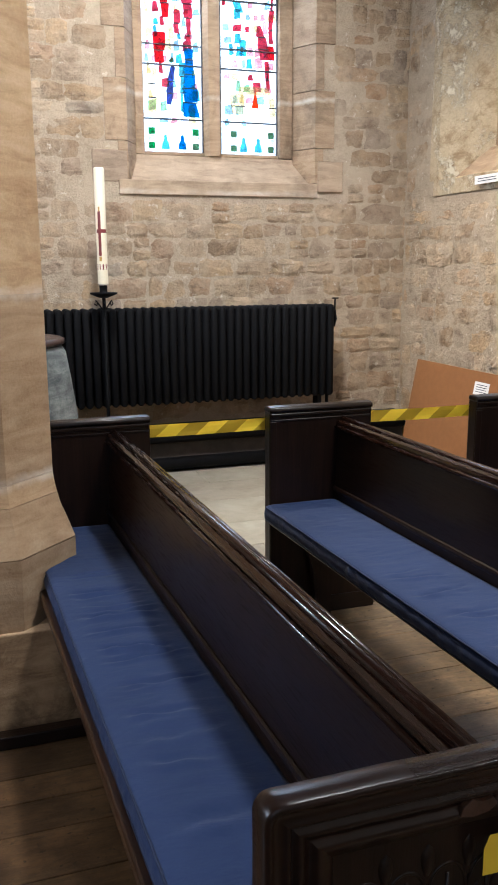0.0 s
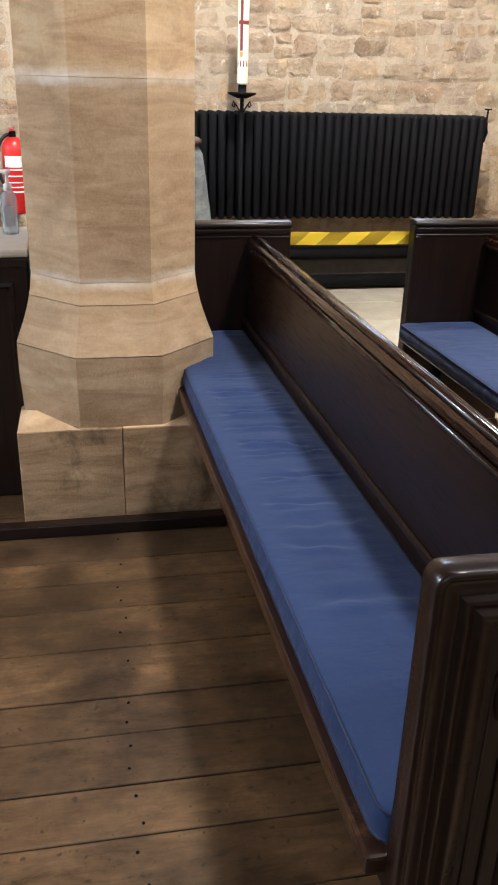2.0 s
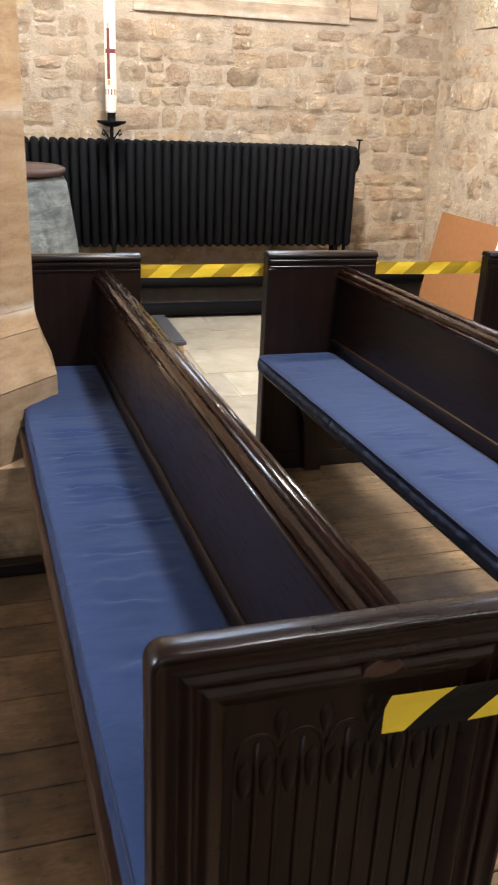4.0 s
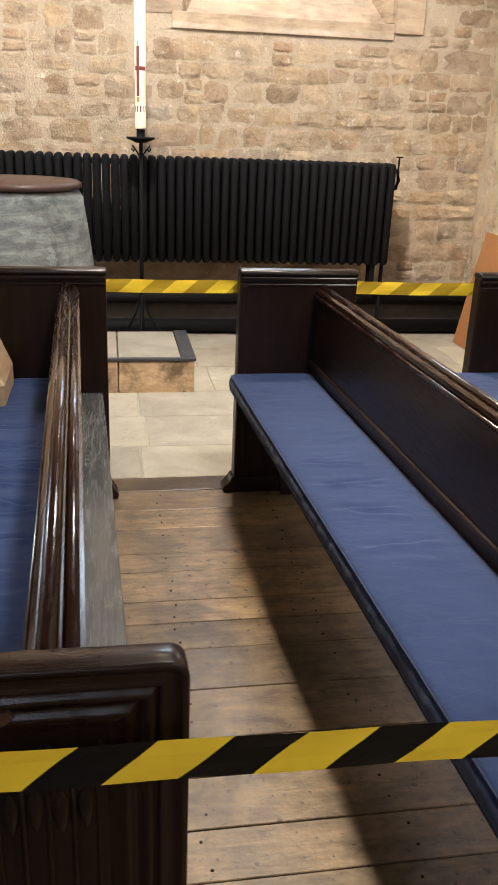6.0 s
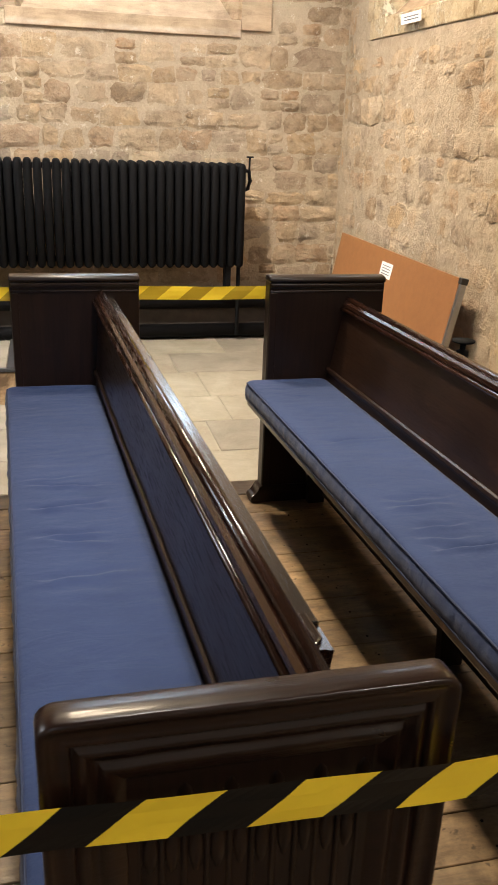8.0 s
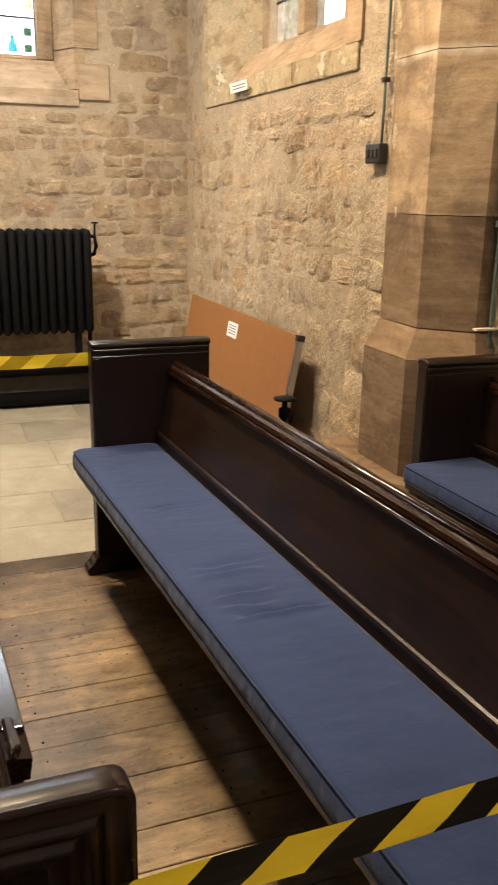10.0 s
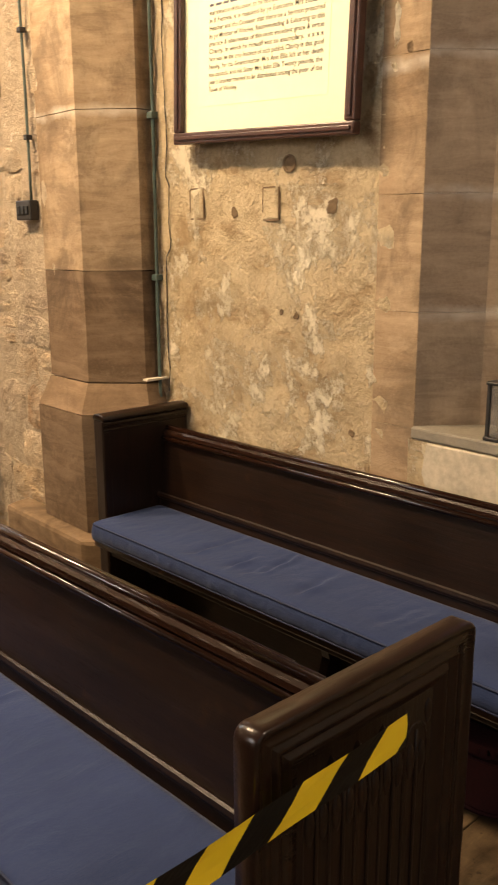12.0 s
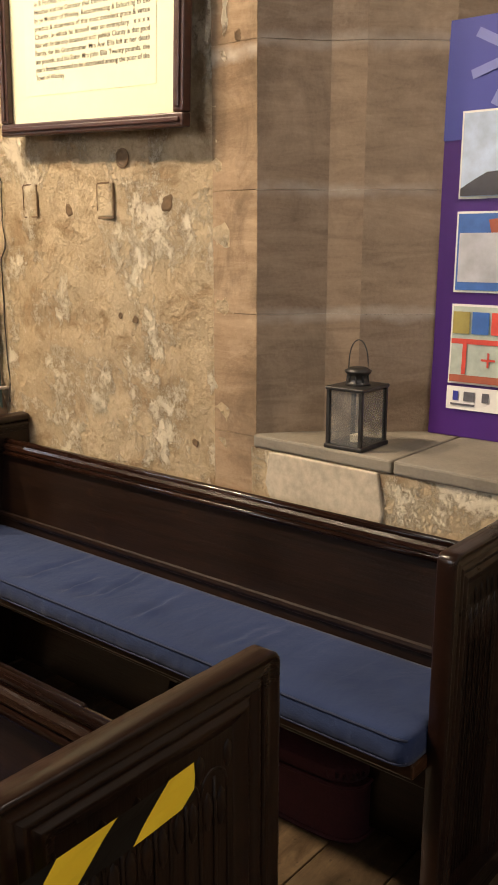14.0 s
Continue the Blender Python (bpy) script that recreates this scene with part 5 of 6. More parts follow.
# ---- font, step and candle ----
font = thing("stone_font", pose(2.76, 5.20, 0), "grey tub-shaped stone font with a dark wooden lid", "font")
part("bowl", lathe([(0.40, 0.20), (0.425, 0.24), (0.425, 0.55), (0.415, 0.70), (0.385, 0.92), (0.365, 1.05), (0.345, 1.085), (0.30, 1.092)], 48), FONT_STONE, font, smooth=True)
part("lid", lathe([(0.35, 1.094), (0.362, 1.10), (0.362, 1.122), (0.345, 1.132), (0.10, 1.142)], 48), LID_WOOD, font, "dark polished round lid", True)
step = thing("font_step", pose(0, 0, 0), "raised stone step with a lead-edged pale slab", "step", kind="structure")
part("step_block", box(2.2, 4.905, -0.02, 3.298, 5.56, 0.182, 0.008), PLINTH_STONE, step)
part("step_block", box(3.302, 4.905, -0.02, 3.732, 5.56, 0.182, 0.008), PLINTH_STONE, step)
part("pale_slab", box(2.2, 4.93, 0.183, 3.295, 5.54, 0.200, 0.004), SLAB, step)
part("pale_slab", box(3.302, 4.93, 0.183, 3.655, 5.54, 0.200, 0.004), SLAB, step)
part("lead_edge", box(2.2, 4.898, 0.184, 3.742, 4.928, 0.203, 0.003), LEAD, step)
part("lead_edge", box(3.658, 4.93, 0.184, 3.742, 5.56, 0.203, 0.003), LEAD, step)
stand = thing("candle_stand", pose(3.476, 5.93, 0), "tall black wrought-iron candle stand with scrolled feet", "candle stand")
part("stem", lathe([(0.012, 0.12), (0.012, 0.60), (0.018, 0.62), (0.012, 0.64), (0.012, 1.33)], 12), IRON, stand, smooth=True)
part("drip_pan", lathe([(0.030, 1.318), (0.088, 1.342), (0.092, 1.352), (0.084, 1.350), (0.026, 1.336), (0.026, 1.40), (0.036, 1.405)], 28), IRON, stand, smooth=True)
for k in range(3):
    a = 2 * math.pi * k / 3 + 0.4
    ca, sa = math.cos(a), math.sin(a)
    pts = [(r * ca, r * sa, z) for r, z in ((0.012, 0.36), (0.05, 0.22), (0.11, 0.12), (0.17, 0.05), (0.21, 0.02), (0.235, 0.045), (0.225, 0.075), (0.205, 0.065))]
    part("scroll_foot", tube(pts, 0.008, 8), IRON, stand, smooth=True)
    pts = [(r * ca, r * sa, z) for r, z in ((0.012, 1.24), (0.035, 1.27), (0.062, 1.30), (0.070, 1.275), (0.055, 1.265), (0.050, 1.28))]
    part("scroll_bracket", tube(pts, 0.005, 8), IRON, stand, smooth=True)
candle = thing("paschal_candle", pose(3.476, 5.93, 1.40), "tall cream candle with dark red bands and cross", "candle")
part("wax", lathe([(0.033, 0.0), (0.034, 0.01), (0.034, 0.735), (0.030, 0.745), (0.006, 0.738)], 24), WAX, candle, smooth=True)


def wrap(name, z0, z1, a0, a1, mat):
    part(name, grid(10, 1, lambda a, c: (0.0348 * math.sin(a0 + a * (a1 - a0)), -0.0348 * math.cos(a0 + a * (a1 - a0)), z0 + c * (z1 - z0))), mat, candle)


wrap("red_band", 0.10, 0.135, -3.1, 3.1, DECOR)
wrap("cross_upright", 0.19, 0.47, -0.75, -0.20, DECOR)
wrap("cross_bar", 0.335, 0.358, -1.1, 1.1, DECOR)
wrap("gold_mark", 0.155, 0.185, -0.7, -0.2, GOLD)
wrap("gold_mark", 0.47, 0.50, -0.6, -0.3, GOLD)

# ---- brown board, sign, switch box, cables ----
board = thing("brown_board", pose(5.768, 4.185, 0.0, 0, 10.5, 0), "brown hardboard display panel leaning on the wall", "board")
part("panel", box(0.0, 0.02, 0.0, 0.022, 1.84, 0.815, 0.002), HARDBOARD, board)
part("metal_edge", box(-0.006, -0.004, 0.0, 0.028, 0.018, 0.815, 0.002), ALU, board, "grey aluminium edge")
part("corner_cap", box(-0.009, -0.008, 0.79, 0.031, 0.03, 0.822, 0.004), DARK_PLASTIC, board)
paper = part("paper_label", box(-0.002, 0.86, 0.655, -0.0005, 1.03, 0.745), CARD, board, "white paper label")
for k in range(4):
    part("print_line", box(-0.0030, 0.885, 0.675 + k * 0.016, -0.0024, 1.005, 0.680 + k * 0.016), INK, paper)
sign = thing("ledge_sign", pose(6.0, 5.19, 2.06, 0, -6, 0), "small white card sign on the window ledge", "sign")
part("card", box(-0.012, 0.0, 0.0, -0.008, 0.28, 0.055), CARD, sign)
for k in range(2):
    part("print_line", box(-0.0135, 0.03, 0.016 + k * 0.016, -0.0125, 0.24, 0.021 + k * 0.016), INK, sign)
switch = thing("switch_box", pose(6.012, 3.66, 1.665), "small dark triple switch box on the wall", "switch")
part("box", box(-0.030, -0.062, -0.040, 0.012, 0.062, 0.040, 0.006), DARK_PLASTIC, switch)
for k in range(3):
    part("rocker", box(-0.036, -0.048 + k * 0.034, -0.018, -0.029, -0.022 + k * 0.034, 0.018, 0.003), BLACK_RUBBER, switch)
cable = thing("wall_cable", pose(0, 0, 0), "thin weathered conduit running down to the switch box", "cable")
part("conduit", tube([(6.005, 3.62 + 0.004 * math.sin(z * 5), z) for z in np.linspace(1.70, 4.2, 24)], 0.006, 8), TEAL, cable, smooth=True)
for z in (1.95, 2.35, 2.8):
    part("clip", box(5.992, 3.606, z - 0.01, 6.02, 3.634, z + 0.01, 0.003), DARK_PLASTIC, cable)
cable2 = thing("corner_cable", pose(0, 0, 0), "green weathered cable in the corner of the pier", "cable")
part("cable", tube([(6.244 + 0.002 * math.sin(z * 4), 3.088, z) for z in np.linspace(0.80, 4.2, 30)], 0.007, 8), TEAL, cable2, smooth=True)
for z in (1.40, 2.0, 2.6):
    part("clip", box(6.228, 3.072, z - 0.012, 6.262, 3.104, z + 0.012, 0.003), TEAL, cable2)
part("shelf_nail", box(6.16, 3.06, 0.998, 6.27, 3.09, 1.006), POINTING, cable2)

# ---- framed text ----
fr = thing("framed_text", pose(6.243, 2.060, 1.842, 0, 0, 1.2) @ pose(0, 0, 0, 2.4, 0, 0), "framed calligraphy sheet with cream mount in a dark wooden frame", "picture frame")
FW, FH = 0.84, 1.05
for nm, a in (("frame_bottom", (0, 0, FW, 0.038)), ("frame_top", (0, FH - 0.038, FW, FH)), ("frame_side", (0, 0.039, 0.040, FH - 0.039)), ("frame_side", (FW - 0.040, 0.039, FW, FH - 0.039))):
    side = part(nm, box(-0.030, a[0], a[1], 0.004, a[2], a[3], 0.005), FRAME_WOOD, fr)
    inner = (a[0] + 0.012, a[1] + 0.012, a[2] - 0.012, a[3] - 0.012)
    part("frame_bead", box(-0.036, inner[0], inner[1], -0.029, inner[2], inner[3], 0.003), FRAME_WOOD, side)
part("mount", box(-0.008, 0.038, 0.036, -0.002, FW - 0.038, FH - 0.036), MAT_BOARD, fr, "cream mount board")
sheet = part("parchment", box(-0.0090, 0.125, 0.120, -0.0083, FW - 0.115, FH - 0.10), PARCH, fr, "pale parchment sheet")
LINES = ["Town of Wooley.", "year's Interest thereof to be distributed among the poor of the", "ten pounds, and his Sister Mrs John Ellis Twenty pounds, the", "Family, for his Grandmother Mrs Ann Ellis left at her death",
         "Nor was he the only Instance of such publick Charity in that good", "Charity, in which he himself was so exemplary.  x x x x", "practice & observance of this most excellent grace & virtue", "by ye Minister of Wooley, Recommending & Exhorting to this",
         "Heather and the Donator that there be a Sermon preached", "in B Festival, it is required by ye Executrix Mrs Elizabeth", "maintenance of the poor, to be distributed on St Thomas's Day,"]


def text_mesh(body, width, height):
    cu = bpy.data.curves.new("text", "FONT")
    cu.body, cu.size, cu.resolution_u, cu.offset = body, 1.0, 2, 0.010
    ob = bpy.data.objects.new("text", cu)
    me = bpy.data.meshes.new_from_object(ob)
    bpy.data.objects.remove(ob)
    xs = [v.co.x for v in me.vertices]
    s = width / max(1e-6, max(xs) - min(xs))
    for v in me.vertices:
        v.co = Vector((-0.0096, -v.co.x * s, v.co.y * height))
    me.materials.append(BLACK_INK)
    return me


for k, body in enumerate(LINES):
    ob = part("text_line", text_mesh(body, 0.145 if k == 0 else 0.520, 0.0215), BLACK_INK, sheet)
    ob.location = (0, FW - 0.170, 0.165 + k * 0.0238)
words = random.Random(3)
for k in range(11, 30):
    y, z = FW - 0.172, 0.167 + k * 0.0238
    while y > 0.185:
        w = words.uniform(0.014, 0.045)
        part("word_bar", box(-0.0098, max(0.15, y - w), z, -0.0093, y, z + 0.0075), INK, sheet)
        y -= w + 0.008

# old fixings in the lime coat below it
fix = thing("blocked_slots", pose(0, 0, 0), "blocked fixing slots and old iron stubs in the wall", "wall fixings", kind="structure")
def on_render(y, out):
    return TABLET_X + (3.11 - y) * 0.03 - out


for y, z in ((2.855, 1.672), (2.472, 1.662)):
    part("slot_plug", box(on_render(y, 0.006), y - 0.036, z - 0.050, 6.30, y + 0.036, z + 0.050, 0.005), RENDER_LIME, fix)
    for a in ((y - 0.041, z - 0.054, y - 0.037, z + 0.052), (y - 0.036, z - 0.056, y + 0.037, z - 0.051), (y + 0.037, z - 0.03, y + 0.040, z + 0.05), (y - 0.02, z + 0.051, y + 0.036, z + 0.055)):
        part("slot_edge", box(on_render(y, 0.005), a[0], a[1], 6.29, a[2], a[3]), STAIN, fix)
crack = [(on_render(3.03, 0.006), 3.035 + 0.022 * noise.noise(Vector((0.3, 0.7, z * 3.1))) + 0.010 * noise.noise(Vector((0.1, 0.2, z * 14))) - (0.02 if 1.5 < z < 1.75 else 0.0), z) for z in np.linspace(0.95, 2.9, 60)]
part("crack", tube(crack, 0.0026, 5), PLINTH_PAINT, fix, "dark crack beside the pier")
stub = part("iron_stub", lathe([(0.030, 0.0), (0.030, 0.004), (0.024, 0.006), (0.020, 0.002), (0.008, 0.002)], 11), STAIN, fix)
stub.matrix_local = pose(on_render(2.386, 0.003), 2.386, 1.784, 0, -90, 0)
for y, z, s in ((2.20, 1.646, 0.024), (2.65, 1.635, 0.018), (1.925, 2.065, 0.014), (2.42, 1.305, 0.011), (2.35, 1.295, 0.013), (2.10, 0.93, 0.013)):
    b = lathe([(s, 0.0), (s * 0.75, 0.002), (s * 0.3, 0.0005)], 13)
    for v in b.verts:
        k = 1 + 0.7 * noise.noise(Vector((v.co.x * 70, v.co.y * 70, y * 9)))
        v.co.x *= k
        v.co.y *= k * 0.85
    o = part("old_fixing_hole", b, STAIN, fix)
    o.matrix_local = pose(on_render(y, 0.003), y, z, 0, -90, 20)

# ---- lantern, banner, hassock, iron stand ----
lantern = thing("tin_lantern", pose(6.292, 1.606, 0.995, 0, 0, 2), "small tin lantern with glass sides and wire loop on the ledge", "lantern")
LW, LD, LH = 0.100, 0.125, 0.162
for x, y in ((0, 0), (LD, 0), (0, -LW), (LD, -LW)):
    part("corner_post", box(x - 0.005, y - 0.005, 0.008, x + 0.005, y + 0.005, LH, 0.001), TIN, lantern)
part("base", box(-0.009, -LW - 0.009, 0.0, LD + 0.009, 0.009, 0.012, 0.003), TIN, lantern)
part("roof", box(-0.008, -LW - 0.008, LH - 0.004, LD + 0.008, 0.008, LH + 0.006, 0.003), TIN, lantern)
for a in ((0.0, -LW + 0.005, 0.0008, -0.005), (LD, -LW + 0.005, LD + 0.0008, -0.005), (0.005, -0.0008, LD - 0.005, 0.0), (0.005, -LW, LD - 0.005, -LW + 0.0008)):
    part("glass_side", box(a[0], a[1], 0.012, a[2], a[3], LH - 0.004), LANTERN_GLASS, lantern)
cx, cy = LD / 2, -LW / 2
part("vent", lathe([(0.036, LH + 0.006), (0.030, LH + 0.012), (0.026, LH + 0.034), (0.034, LH + 0.037), (0.037, LH + 0.044), (0.022, LH + 0.052)], 18, (cx, cy)), TIN, lantern, "pierced chimney vent", True)
for k in range(9):
    a = 2 * math.pi * k / 9
    part("vent_slot", tube([(cx + 0.0285 * math.cos(a), cy + 0.0285 * math.sin(a), LH + 0.014), (cx + 0.0275 * math.cos(a), cy + 0.0275 * math.sin(a), LH + 0.032)], 0.003, 5), BLACK_RUBBER, lantern)
part("wire_loop", tube([(cx, cy - 0.030 * math.cos(a), LH + 0.040 + 0.085 * math.sin(a) ** 0.7) for a in np.linspace(0, math.pi, 15)], 0.0016, 6), TIN, lantern, smooth=True)
part("tealight", lathe([(0.018, 0.013), (0.018, 0.030), (0.004, 0.031)], 16, (cx, cy)), WAX, lantern)

banner = thing("display_banner", pose(6.635, 1.462, 0.997), "tall purple display banner with photographs leaning in the recess", "banner")
BW, BH = 0.85, 1.10


def bow(y, z):
    return 0.016 * (z / BH) + 0.02 * math.sin(y * 3.0) - 0.03 * max(0, 0.25 - z)


def sheet_on(name, y0, z0, y1, z1, mat, lift, parent=None, label=""):
    b = grid(8, 10, lambda a, c: (bow(y0 + a * (y1 - y0), z0 + c * (z1 - z0)) - lift, -(y0 + a * (y1 - y0)) + 0.028 + 0.007 * (z0 + c * (z1 - z0)) / BH, z0 + c * (z1 - z0)))
    return part(name, b, mat, parent or banner, label)


b = grid(10, 16, lambda a, c: (bow(a * BW, c * BH), -a * BW + 0.028 + 0.007 * c, c * BH))
bmesh.ops.solidify(b, geom=b.faces[:], thickness=0.006)
sheet_p = part("sheet", b, PURPLE, banner, "purple printed sheet")
sheet_on("blue_field", 0.0, 0.80, BW, BH, BLUE_PRINT, 0.003, sheet_p)
for k in range(8):
    a = 2 * math.pi * k / 8 + 0.3
    y, z = 0.20 + 0.085 * math.cos(a), 1.0 + 0.085 * math.sin(a)
    d = (0.05 * math.cos(a), 0.05 * math.sin(a))
    n = (-0.012 * math.sin(a), 0.012 * math.cos(a))
    b = bmesh.new()
    b.faces.new([b.verts.new((bow(yy, zz) - 0.006, -yy + 0.034, zz)) for yy, zz in ((y - d[0] - n[0], z - d[1] - n[1]), (y + d[0] - n[0], z + d[1] - n[1]), (y + d[0] + n[0], z + d[1] + n[1]), (y - d[0] + n[0], z - d[1] + n[1]))])
    part("star_ray", b, PALE_BLUE, sheet_p)
P0 = 0.052
for z0, z1 in ((0.648, 0.872), (0.402, 0.616), (0.150, 0.370)):
    sheet_on("photo_border", P0, z0, BW - 0.05, z1, CARD, 0.005, sheet_p)
sheet_on("photo_sky", P0 + 0.006, 0.654, BW - 0.056, 0.866, SKY_PRINT, 0.008, sheet_p)
b = bmesh.new()
b.faces.new([b.verts.new((bow(y, z) - 0.010, -y + 0.032, z)) for y, z in ((P0 + 0.006, 0.656), (0.7, 0.656), (0.7, 0.76), (0.13, 0.715), (0.10, 0.70), (P0 + 0.006, 0.675))])
part("photo_roof", b, ROOF_PRINT, sheet_p)
sheet_on("photo_ground", P0 + 0.006, 0.408, BW - 0.056, 0.610, BLUE_PHOTO, 0.008, sheet_p)
sheet_on("photo_stone", P0 + 0.012, 0.430, BW - 0.10, 0.560, STONE_PRINT, 0.010, sheet_p)
b = bmesh.new()
b.faces.new([b.verts.new((bow(0.25, 0.57) - 0.013, -(0.25 + 0.19 * math.cos(a)) + 0.032, 0.565 + 0.035 * math.sin(a))) for a in np.linspace(0, 2 * math.pi, 22)[:-1]])
part("photo_lid", b, RUST_PRINT, sheet_p)
sheet_on("photo_wall", P0 + 0.006, 0.156, BW - 0.056, 0.364, SAGE_PRINT, 0.008, sheet_p)
sheet_on("photo_floor", P0 + 0.006, 0.156, BW - 0.056, 0.176, RUST_PRINT, 0.010, sheet_p)
sheet_on("photo_rail", P0 + 0.006, 0.262, BW - 0.056, 0.276, RED_PRINT, 0.010, sheet_p)
sheet_on("photo_post", P0 + 0.040, 0.178, P0 + 0.052, 0.276, RED_PRINT, 0.011, sheet_p)
for k, m in enumerate((OLIVE_PRINT, BLUE_PHOTO, RED_PRINT, OLIVE_PRINT, BLUE_PHOTO, RED_PRINT)):
    sheet_on("photo_panel", P0 + 0.008 + k * 0.055, 0.290, P0 + 0.056 + k * 0.055, 0.350, m, 0.011, sheet_p)
for y, z, w, h in ((P0 + 0.095, 0.218, 0.040, 0.006), (P0 + 0.112, 0.201, 0.006, 0.040)):
    sheet_on("photo_cross", y, z, y + w, z + h, RED_PRINT, 0.011, sheet_p)
logos = sheet_on("logo_strip", P0, 0.078, BW - 0.05, 0.143, CARD, 0.006, sheet_p, "white logo strip")
for y, w in ((P0 + 0.020, 0.016), (P0 + 0.052, 0.032), (P0 + 0.105, 0.02)):
    sheet_on("logo_mark", y, 0.104, y + w, 0.130, BLUE_PRINT if w < 0.02 else INK, 0.009, sheet_p)
sheet_on("logo_words", P0 + 0.014, 0.090, P0 + 0.086, 0.096, INK, 0.009, sheet_p)
frame_behind = thing("timber_boards", pose(6.86, 1.30, 0.997), "bare wooden boards standing behind the banner", "boards")
for k, y in enumerate((0.0, -0.10)):
    part("board", box(0.0, y - 0.085, 0.0, 0.02, y, 1.42, 0.004), wood("pale_pine", (0.16, 0.07, 0.03), (0.30, 0.15, 0.07), 0.5, "Z") if k == 0 else bpy.data.materials["pale_pine"], frame_behind)

hassock = thing("hassock", pose(6.17, 1.52, 0.0, 0, 0, 4), "dark maroon kneeling hassock on the floor under a pew", "hassock")
SOFT = [(0.11 * math.copysign(abs(math.cos(a)) ** 0.55, math.cos(a)), 0.17 * math.copysign(abs(math.sin(a)) ** 0.55, math.sin(a))) for a in np.linspace(0, 2 * math.pi, 33)[:-1]]
part("cover", prism(SOFT, "z", 0.0, 0.17, bevel=0.012), MAROON, hassock, smooth=False)
part("top_pad", prism([(x * 0.96, y * 0.97) for x, y in SOFT], "z", 0.171, 0.215, bevel=0.016), MAROON, hassock, "worn dark top", True)
for z in (0.012, 0.168):
    part("piping", tube([(x * 1.01, y * 1.01, z) for x, y in SOFT], 0.006, 6, closed=True), MAROON, hassock)
spike = thing("iron_holder", pose(5.345, 3.035, 0), "short black iron candle holder behind a pew", "candle holder")
part("stem", lathe([(0.07, 0.0), (0.07, 0.01), (0.009, 0.03), (0.009, 0.71), (0.022, 0.725), (0.022, 0.755), (0.010, 0.76), (0.010, 0.785)], 14), IRON, spike, smooth=True)
part("disc", lathe([(0.012, 0.783), (0.040, 0.788), (0.042, 0.794), (0.010, 0.800)], 20), IRON, spike, smooth=True)


# ---- hazard tape ----
def tape(name, path, zc, width, period, dark, light, label, phase=0.0, slack=()):
    t = thing(name, pose(0, 0, 0), label, "tape")
    # arc length along the path
    pts = [Vector(p) for p in path]
    cum = [0.0]
    for i, (p, q) in enumerate(zip(pts, pts[1:])):
        cum.append(cum[-1] + (q - p).length + (0.04 if i in slack else 0.0))

    def at(s):
        s = min(max(s, 0), cum[-1] - 1e-6)
        for i in range(len(pts) - 1):
            if s <= cum[i + 1]:
                return pts[i].lerp(pts[i + 1], (s - cum[i]) / (cum[i + 1] - cum[i]))
        return pts[-1]

    slant = width * 1.15
    n = int((cum[-1] + slant) / (period / 2)) + 2
    bms = [bmesh.new(), bmesh.new()]
    for k in range(-2, n):
        a = phase + k * period / 2
        steps = 5
        b = bms[k % 2]
        rows = []
        for i in range(steps + 1):
            row = []
            for j in range(4):
                c = j / 3
                s = min(max(a + i / steps * period / 2 + c * slant, 0.0), cum[-1])
                p = at(s)
                row.append(b.verts.new((p.x, p.y + 0.0012 * math.sin(s * 23) * (1 if j in (1, 2) else -1), p.z + (c - 0.5) * width)))
            rows.append(row)
        for p, q in zip(rows, rows[1:]):
            for j in range(3):
                b.faces.new((p[j], p[j + 1], q[j + 1], q[j]))
    for b, m, nm in ((bms[0], light, "yellow_stripe"), (bms[1], dark, "dark_stripe")):
        bmesh.ops.dissolve_degenerate(b, dist=1e-5, edges=b.edges[:])
        part(nm, b, m, t)
    return t


tape("hazard_tape", [(3.120, 1.030, 0.838), (3.335, 1.028, 0.836), (3.60, 1.034, 0.826), (3.864, 1.030, 0.823), (4.09, 1.024, 0.820), (4.315, 1.020, 0.818), (4.66, 1.026, 0.816), (4.86, 1.015, 0.834), (5.04, 1.012, 0.845), (5.170, 1.012, 0.850)], 0, 0.055, 0.170, BLACK_TAPE, YELLOW,
     "black and yellow striped hazard tape strung across pew ends", -0.056, slack=(6,))
tape("hazard_tape", [(3.10, 3.588, 0.868), (3.50, 3.592, 0.864), (3.78, 3.588, 0.866), (4.25, 3.592, 0.866), (4.50, 3.590, 0.862), (4.80, 3.586, 0.864)], 0, 0.052, 0.170, OCHRE_TAPE, YELLOW,
     "yellow hazard tape seen from its paler back", 0.02)

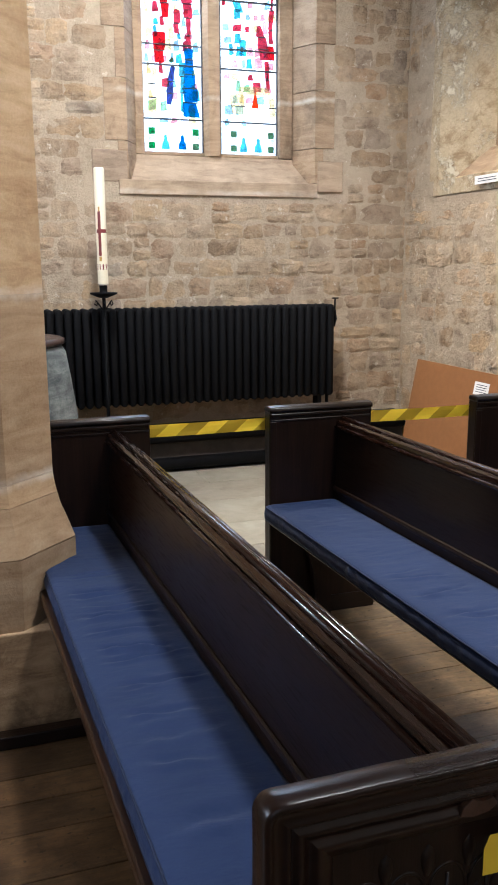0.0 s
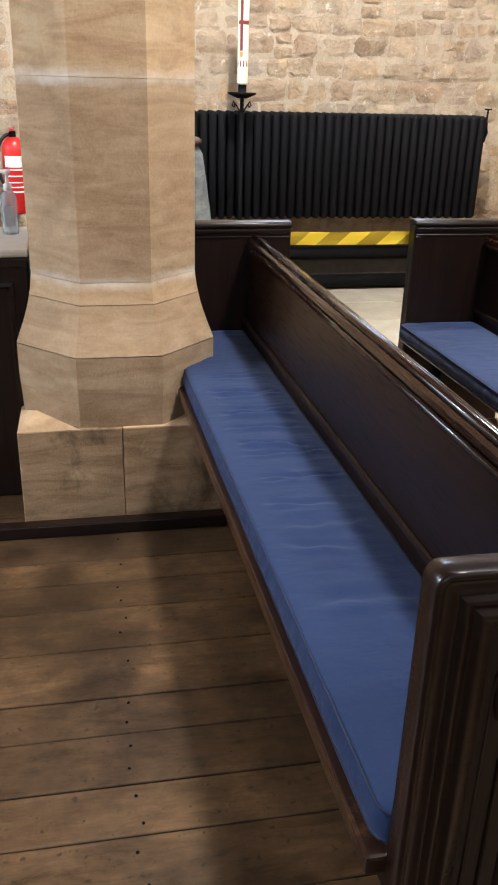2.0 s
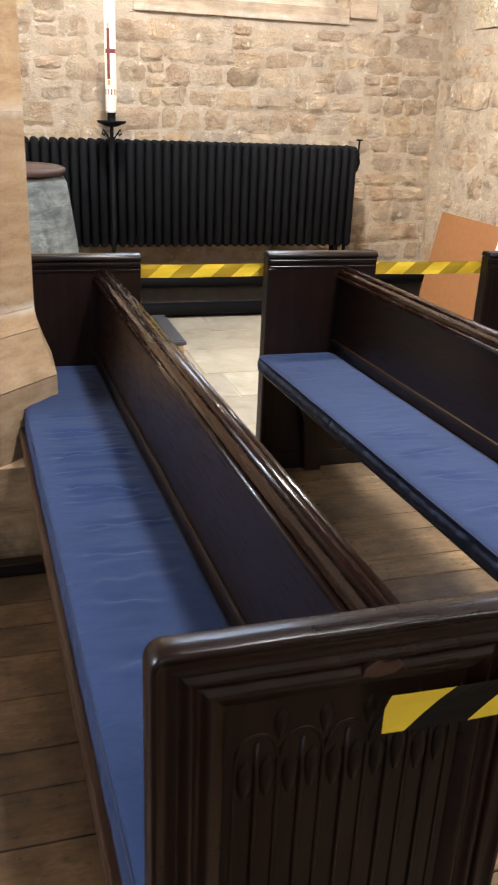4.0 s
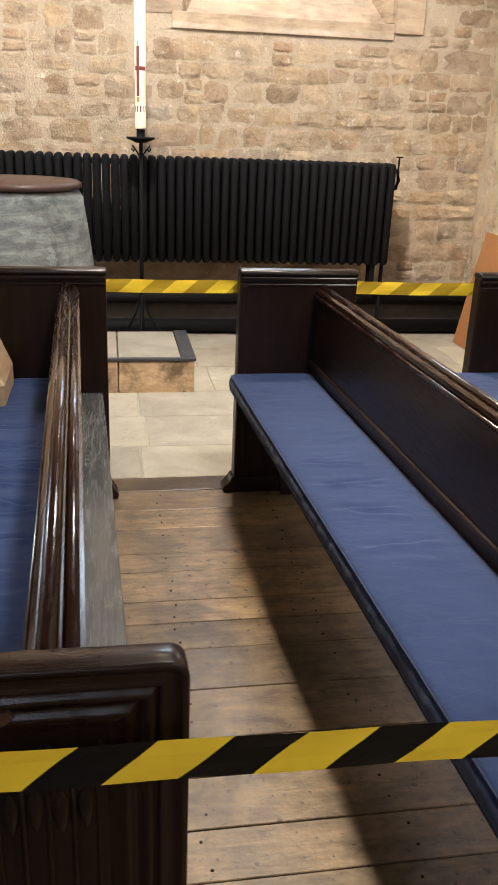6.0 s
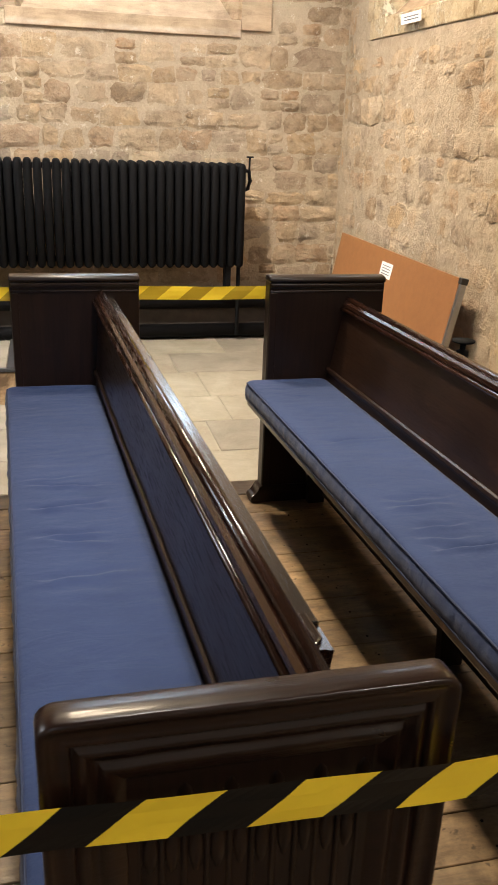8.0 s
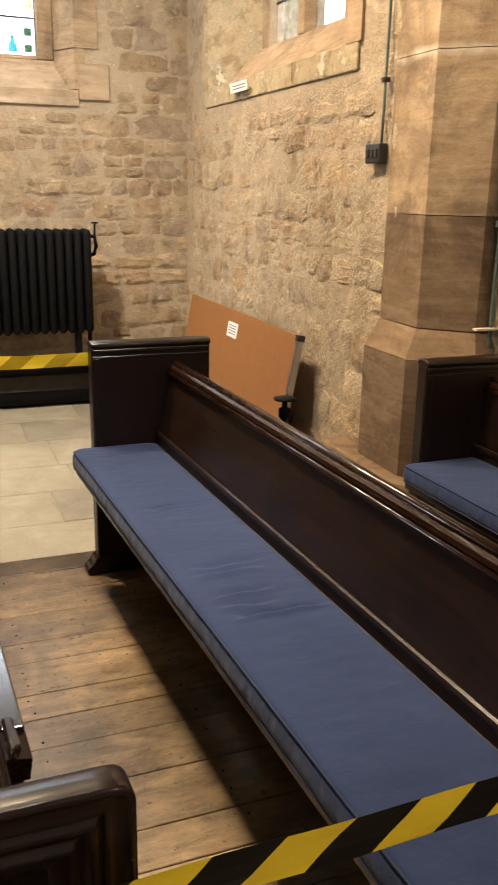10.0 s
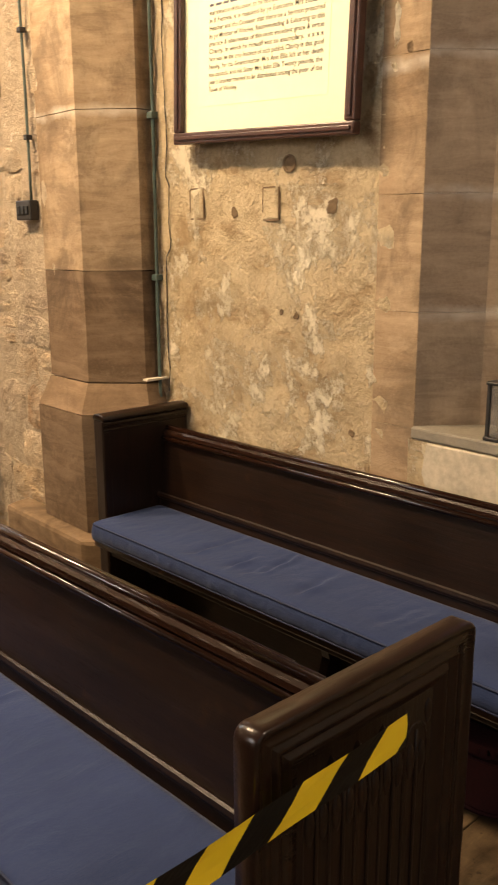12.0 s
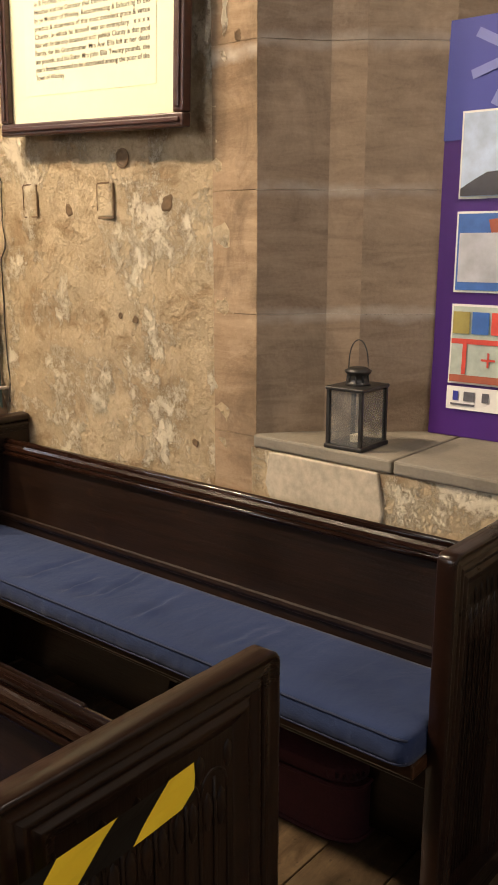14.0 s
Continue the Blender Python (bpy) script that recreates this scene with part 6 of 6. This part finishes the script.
# ---- floor pieces ----
floor = thing("floor_boarded", pose(0, 0, 0), "worn brown wooden floorboards under the pews", "floor", kind="structure")
y = 3.548
k = 0
NAIL_ROWS = []
while y > -0.9:
    w = random.uniform(0.125, 0.205)
    NAIL_ROWS.append(y - w / 2)
    # one run of boards; darker copies carry the shade west and east
    for x0, x1, m in ((-0.4, 3.10, BOARDS_SHADED), (3.103, 5.30, BOARDS), (5.303, 6.26, BOARDS_GREY_DIM)):
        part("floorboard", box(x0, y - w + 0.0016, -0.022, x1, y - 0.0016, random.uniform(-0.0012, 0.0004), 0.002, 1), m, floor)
    y -= w
b = bmesh.new()
studs = random.Random(8)
for yy in NAIL_ROWS:
    for xx in (0.3, 0.75, 1.2, 1.65, 2.08, 2.52, 3.0, 3.44, 3.9, 4.36, 4.82, 5.25, 5.7):
        for dy in (0.035, -0.035):
            if studs.random() < 0.8:
                c = (xx + studs.uniform(-0.012, 0.012), yy + dy + studs.uniform(-0.008, 0.008))
                lathe([(studs.uniform(0.0035, 0.0065), -0.004), (0.0035, 0.0012)], 7, c, b)
part("nail_heads", b, IRON, floor, "dark nail heads in pairs")
part("threshold_strip", box(-0.4, 3.552, -0.022, 6.0, 3.690, 0.001, 0.003, 1), BOARDS_GREY_DIM, floor, "grey worn threshold board")
flags = thing("floor_flagged", pose(0, 0, 0), "pale grey stone flags of the church floor", "floor", kind="structure")
for j, (a, c) in enumerate(((3.695, 4.07), (4.07, 4.50), (4.50, 4.92), (4.92, 5.42), (5.42, 5.88), (5.88, 6.33))):
    x = -1.0 - 0.3 * (j % 2)
    while x < 6.0:
        n = random.uniform(0.55, 0.95)
        part("flagstone", box(x + 0.003, a + 0.003, -0.022, min(x + n, 6.02) - 0.003, c - 0.003, random.uniform(-0.003, 0.0), 0.004, 1), SLAB, flags)
        x += n
south_floor = new("floor_south", mesh_from(box(-3.6, -5.0, -0.022, 7.2, -0.92, 0.0), "floor_south", SLAB))
tagged(south_floor, "stone floor of the south aisle", "floor", kind="structure")
west_floor = new("floor_west", mesh_from(box(-3.6, -0.91, -0.022, -0.41, 6.4, 0.0), "floor_west", SLAB))
tagged(west_floor, "stone floor of the west end", "floor", kind="structure")
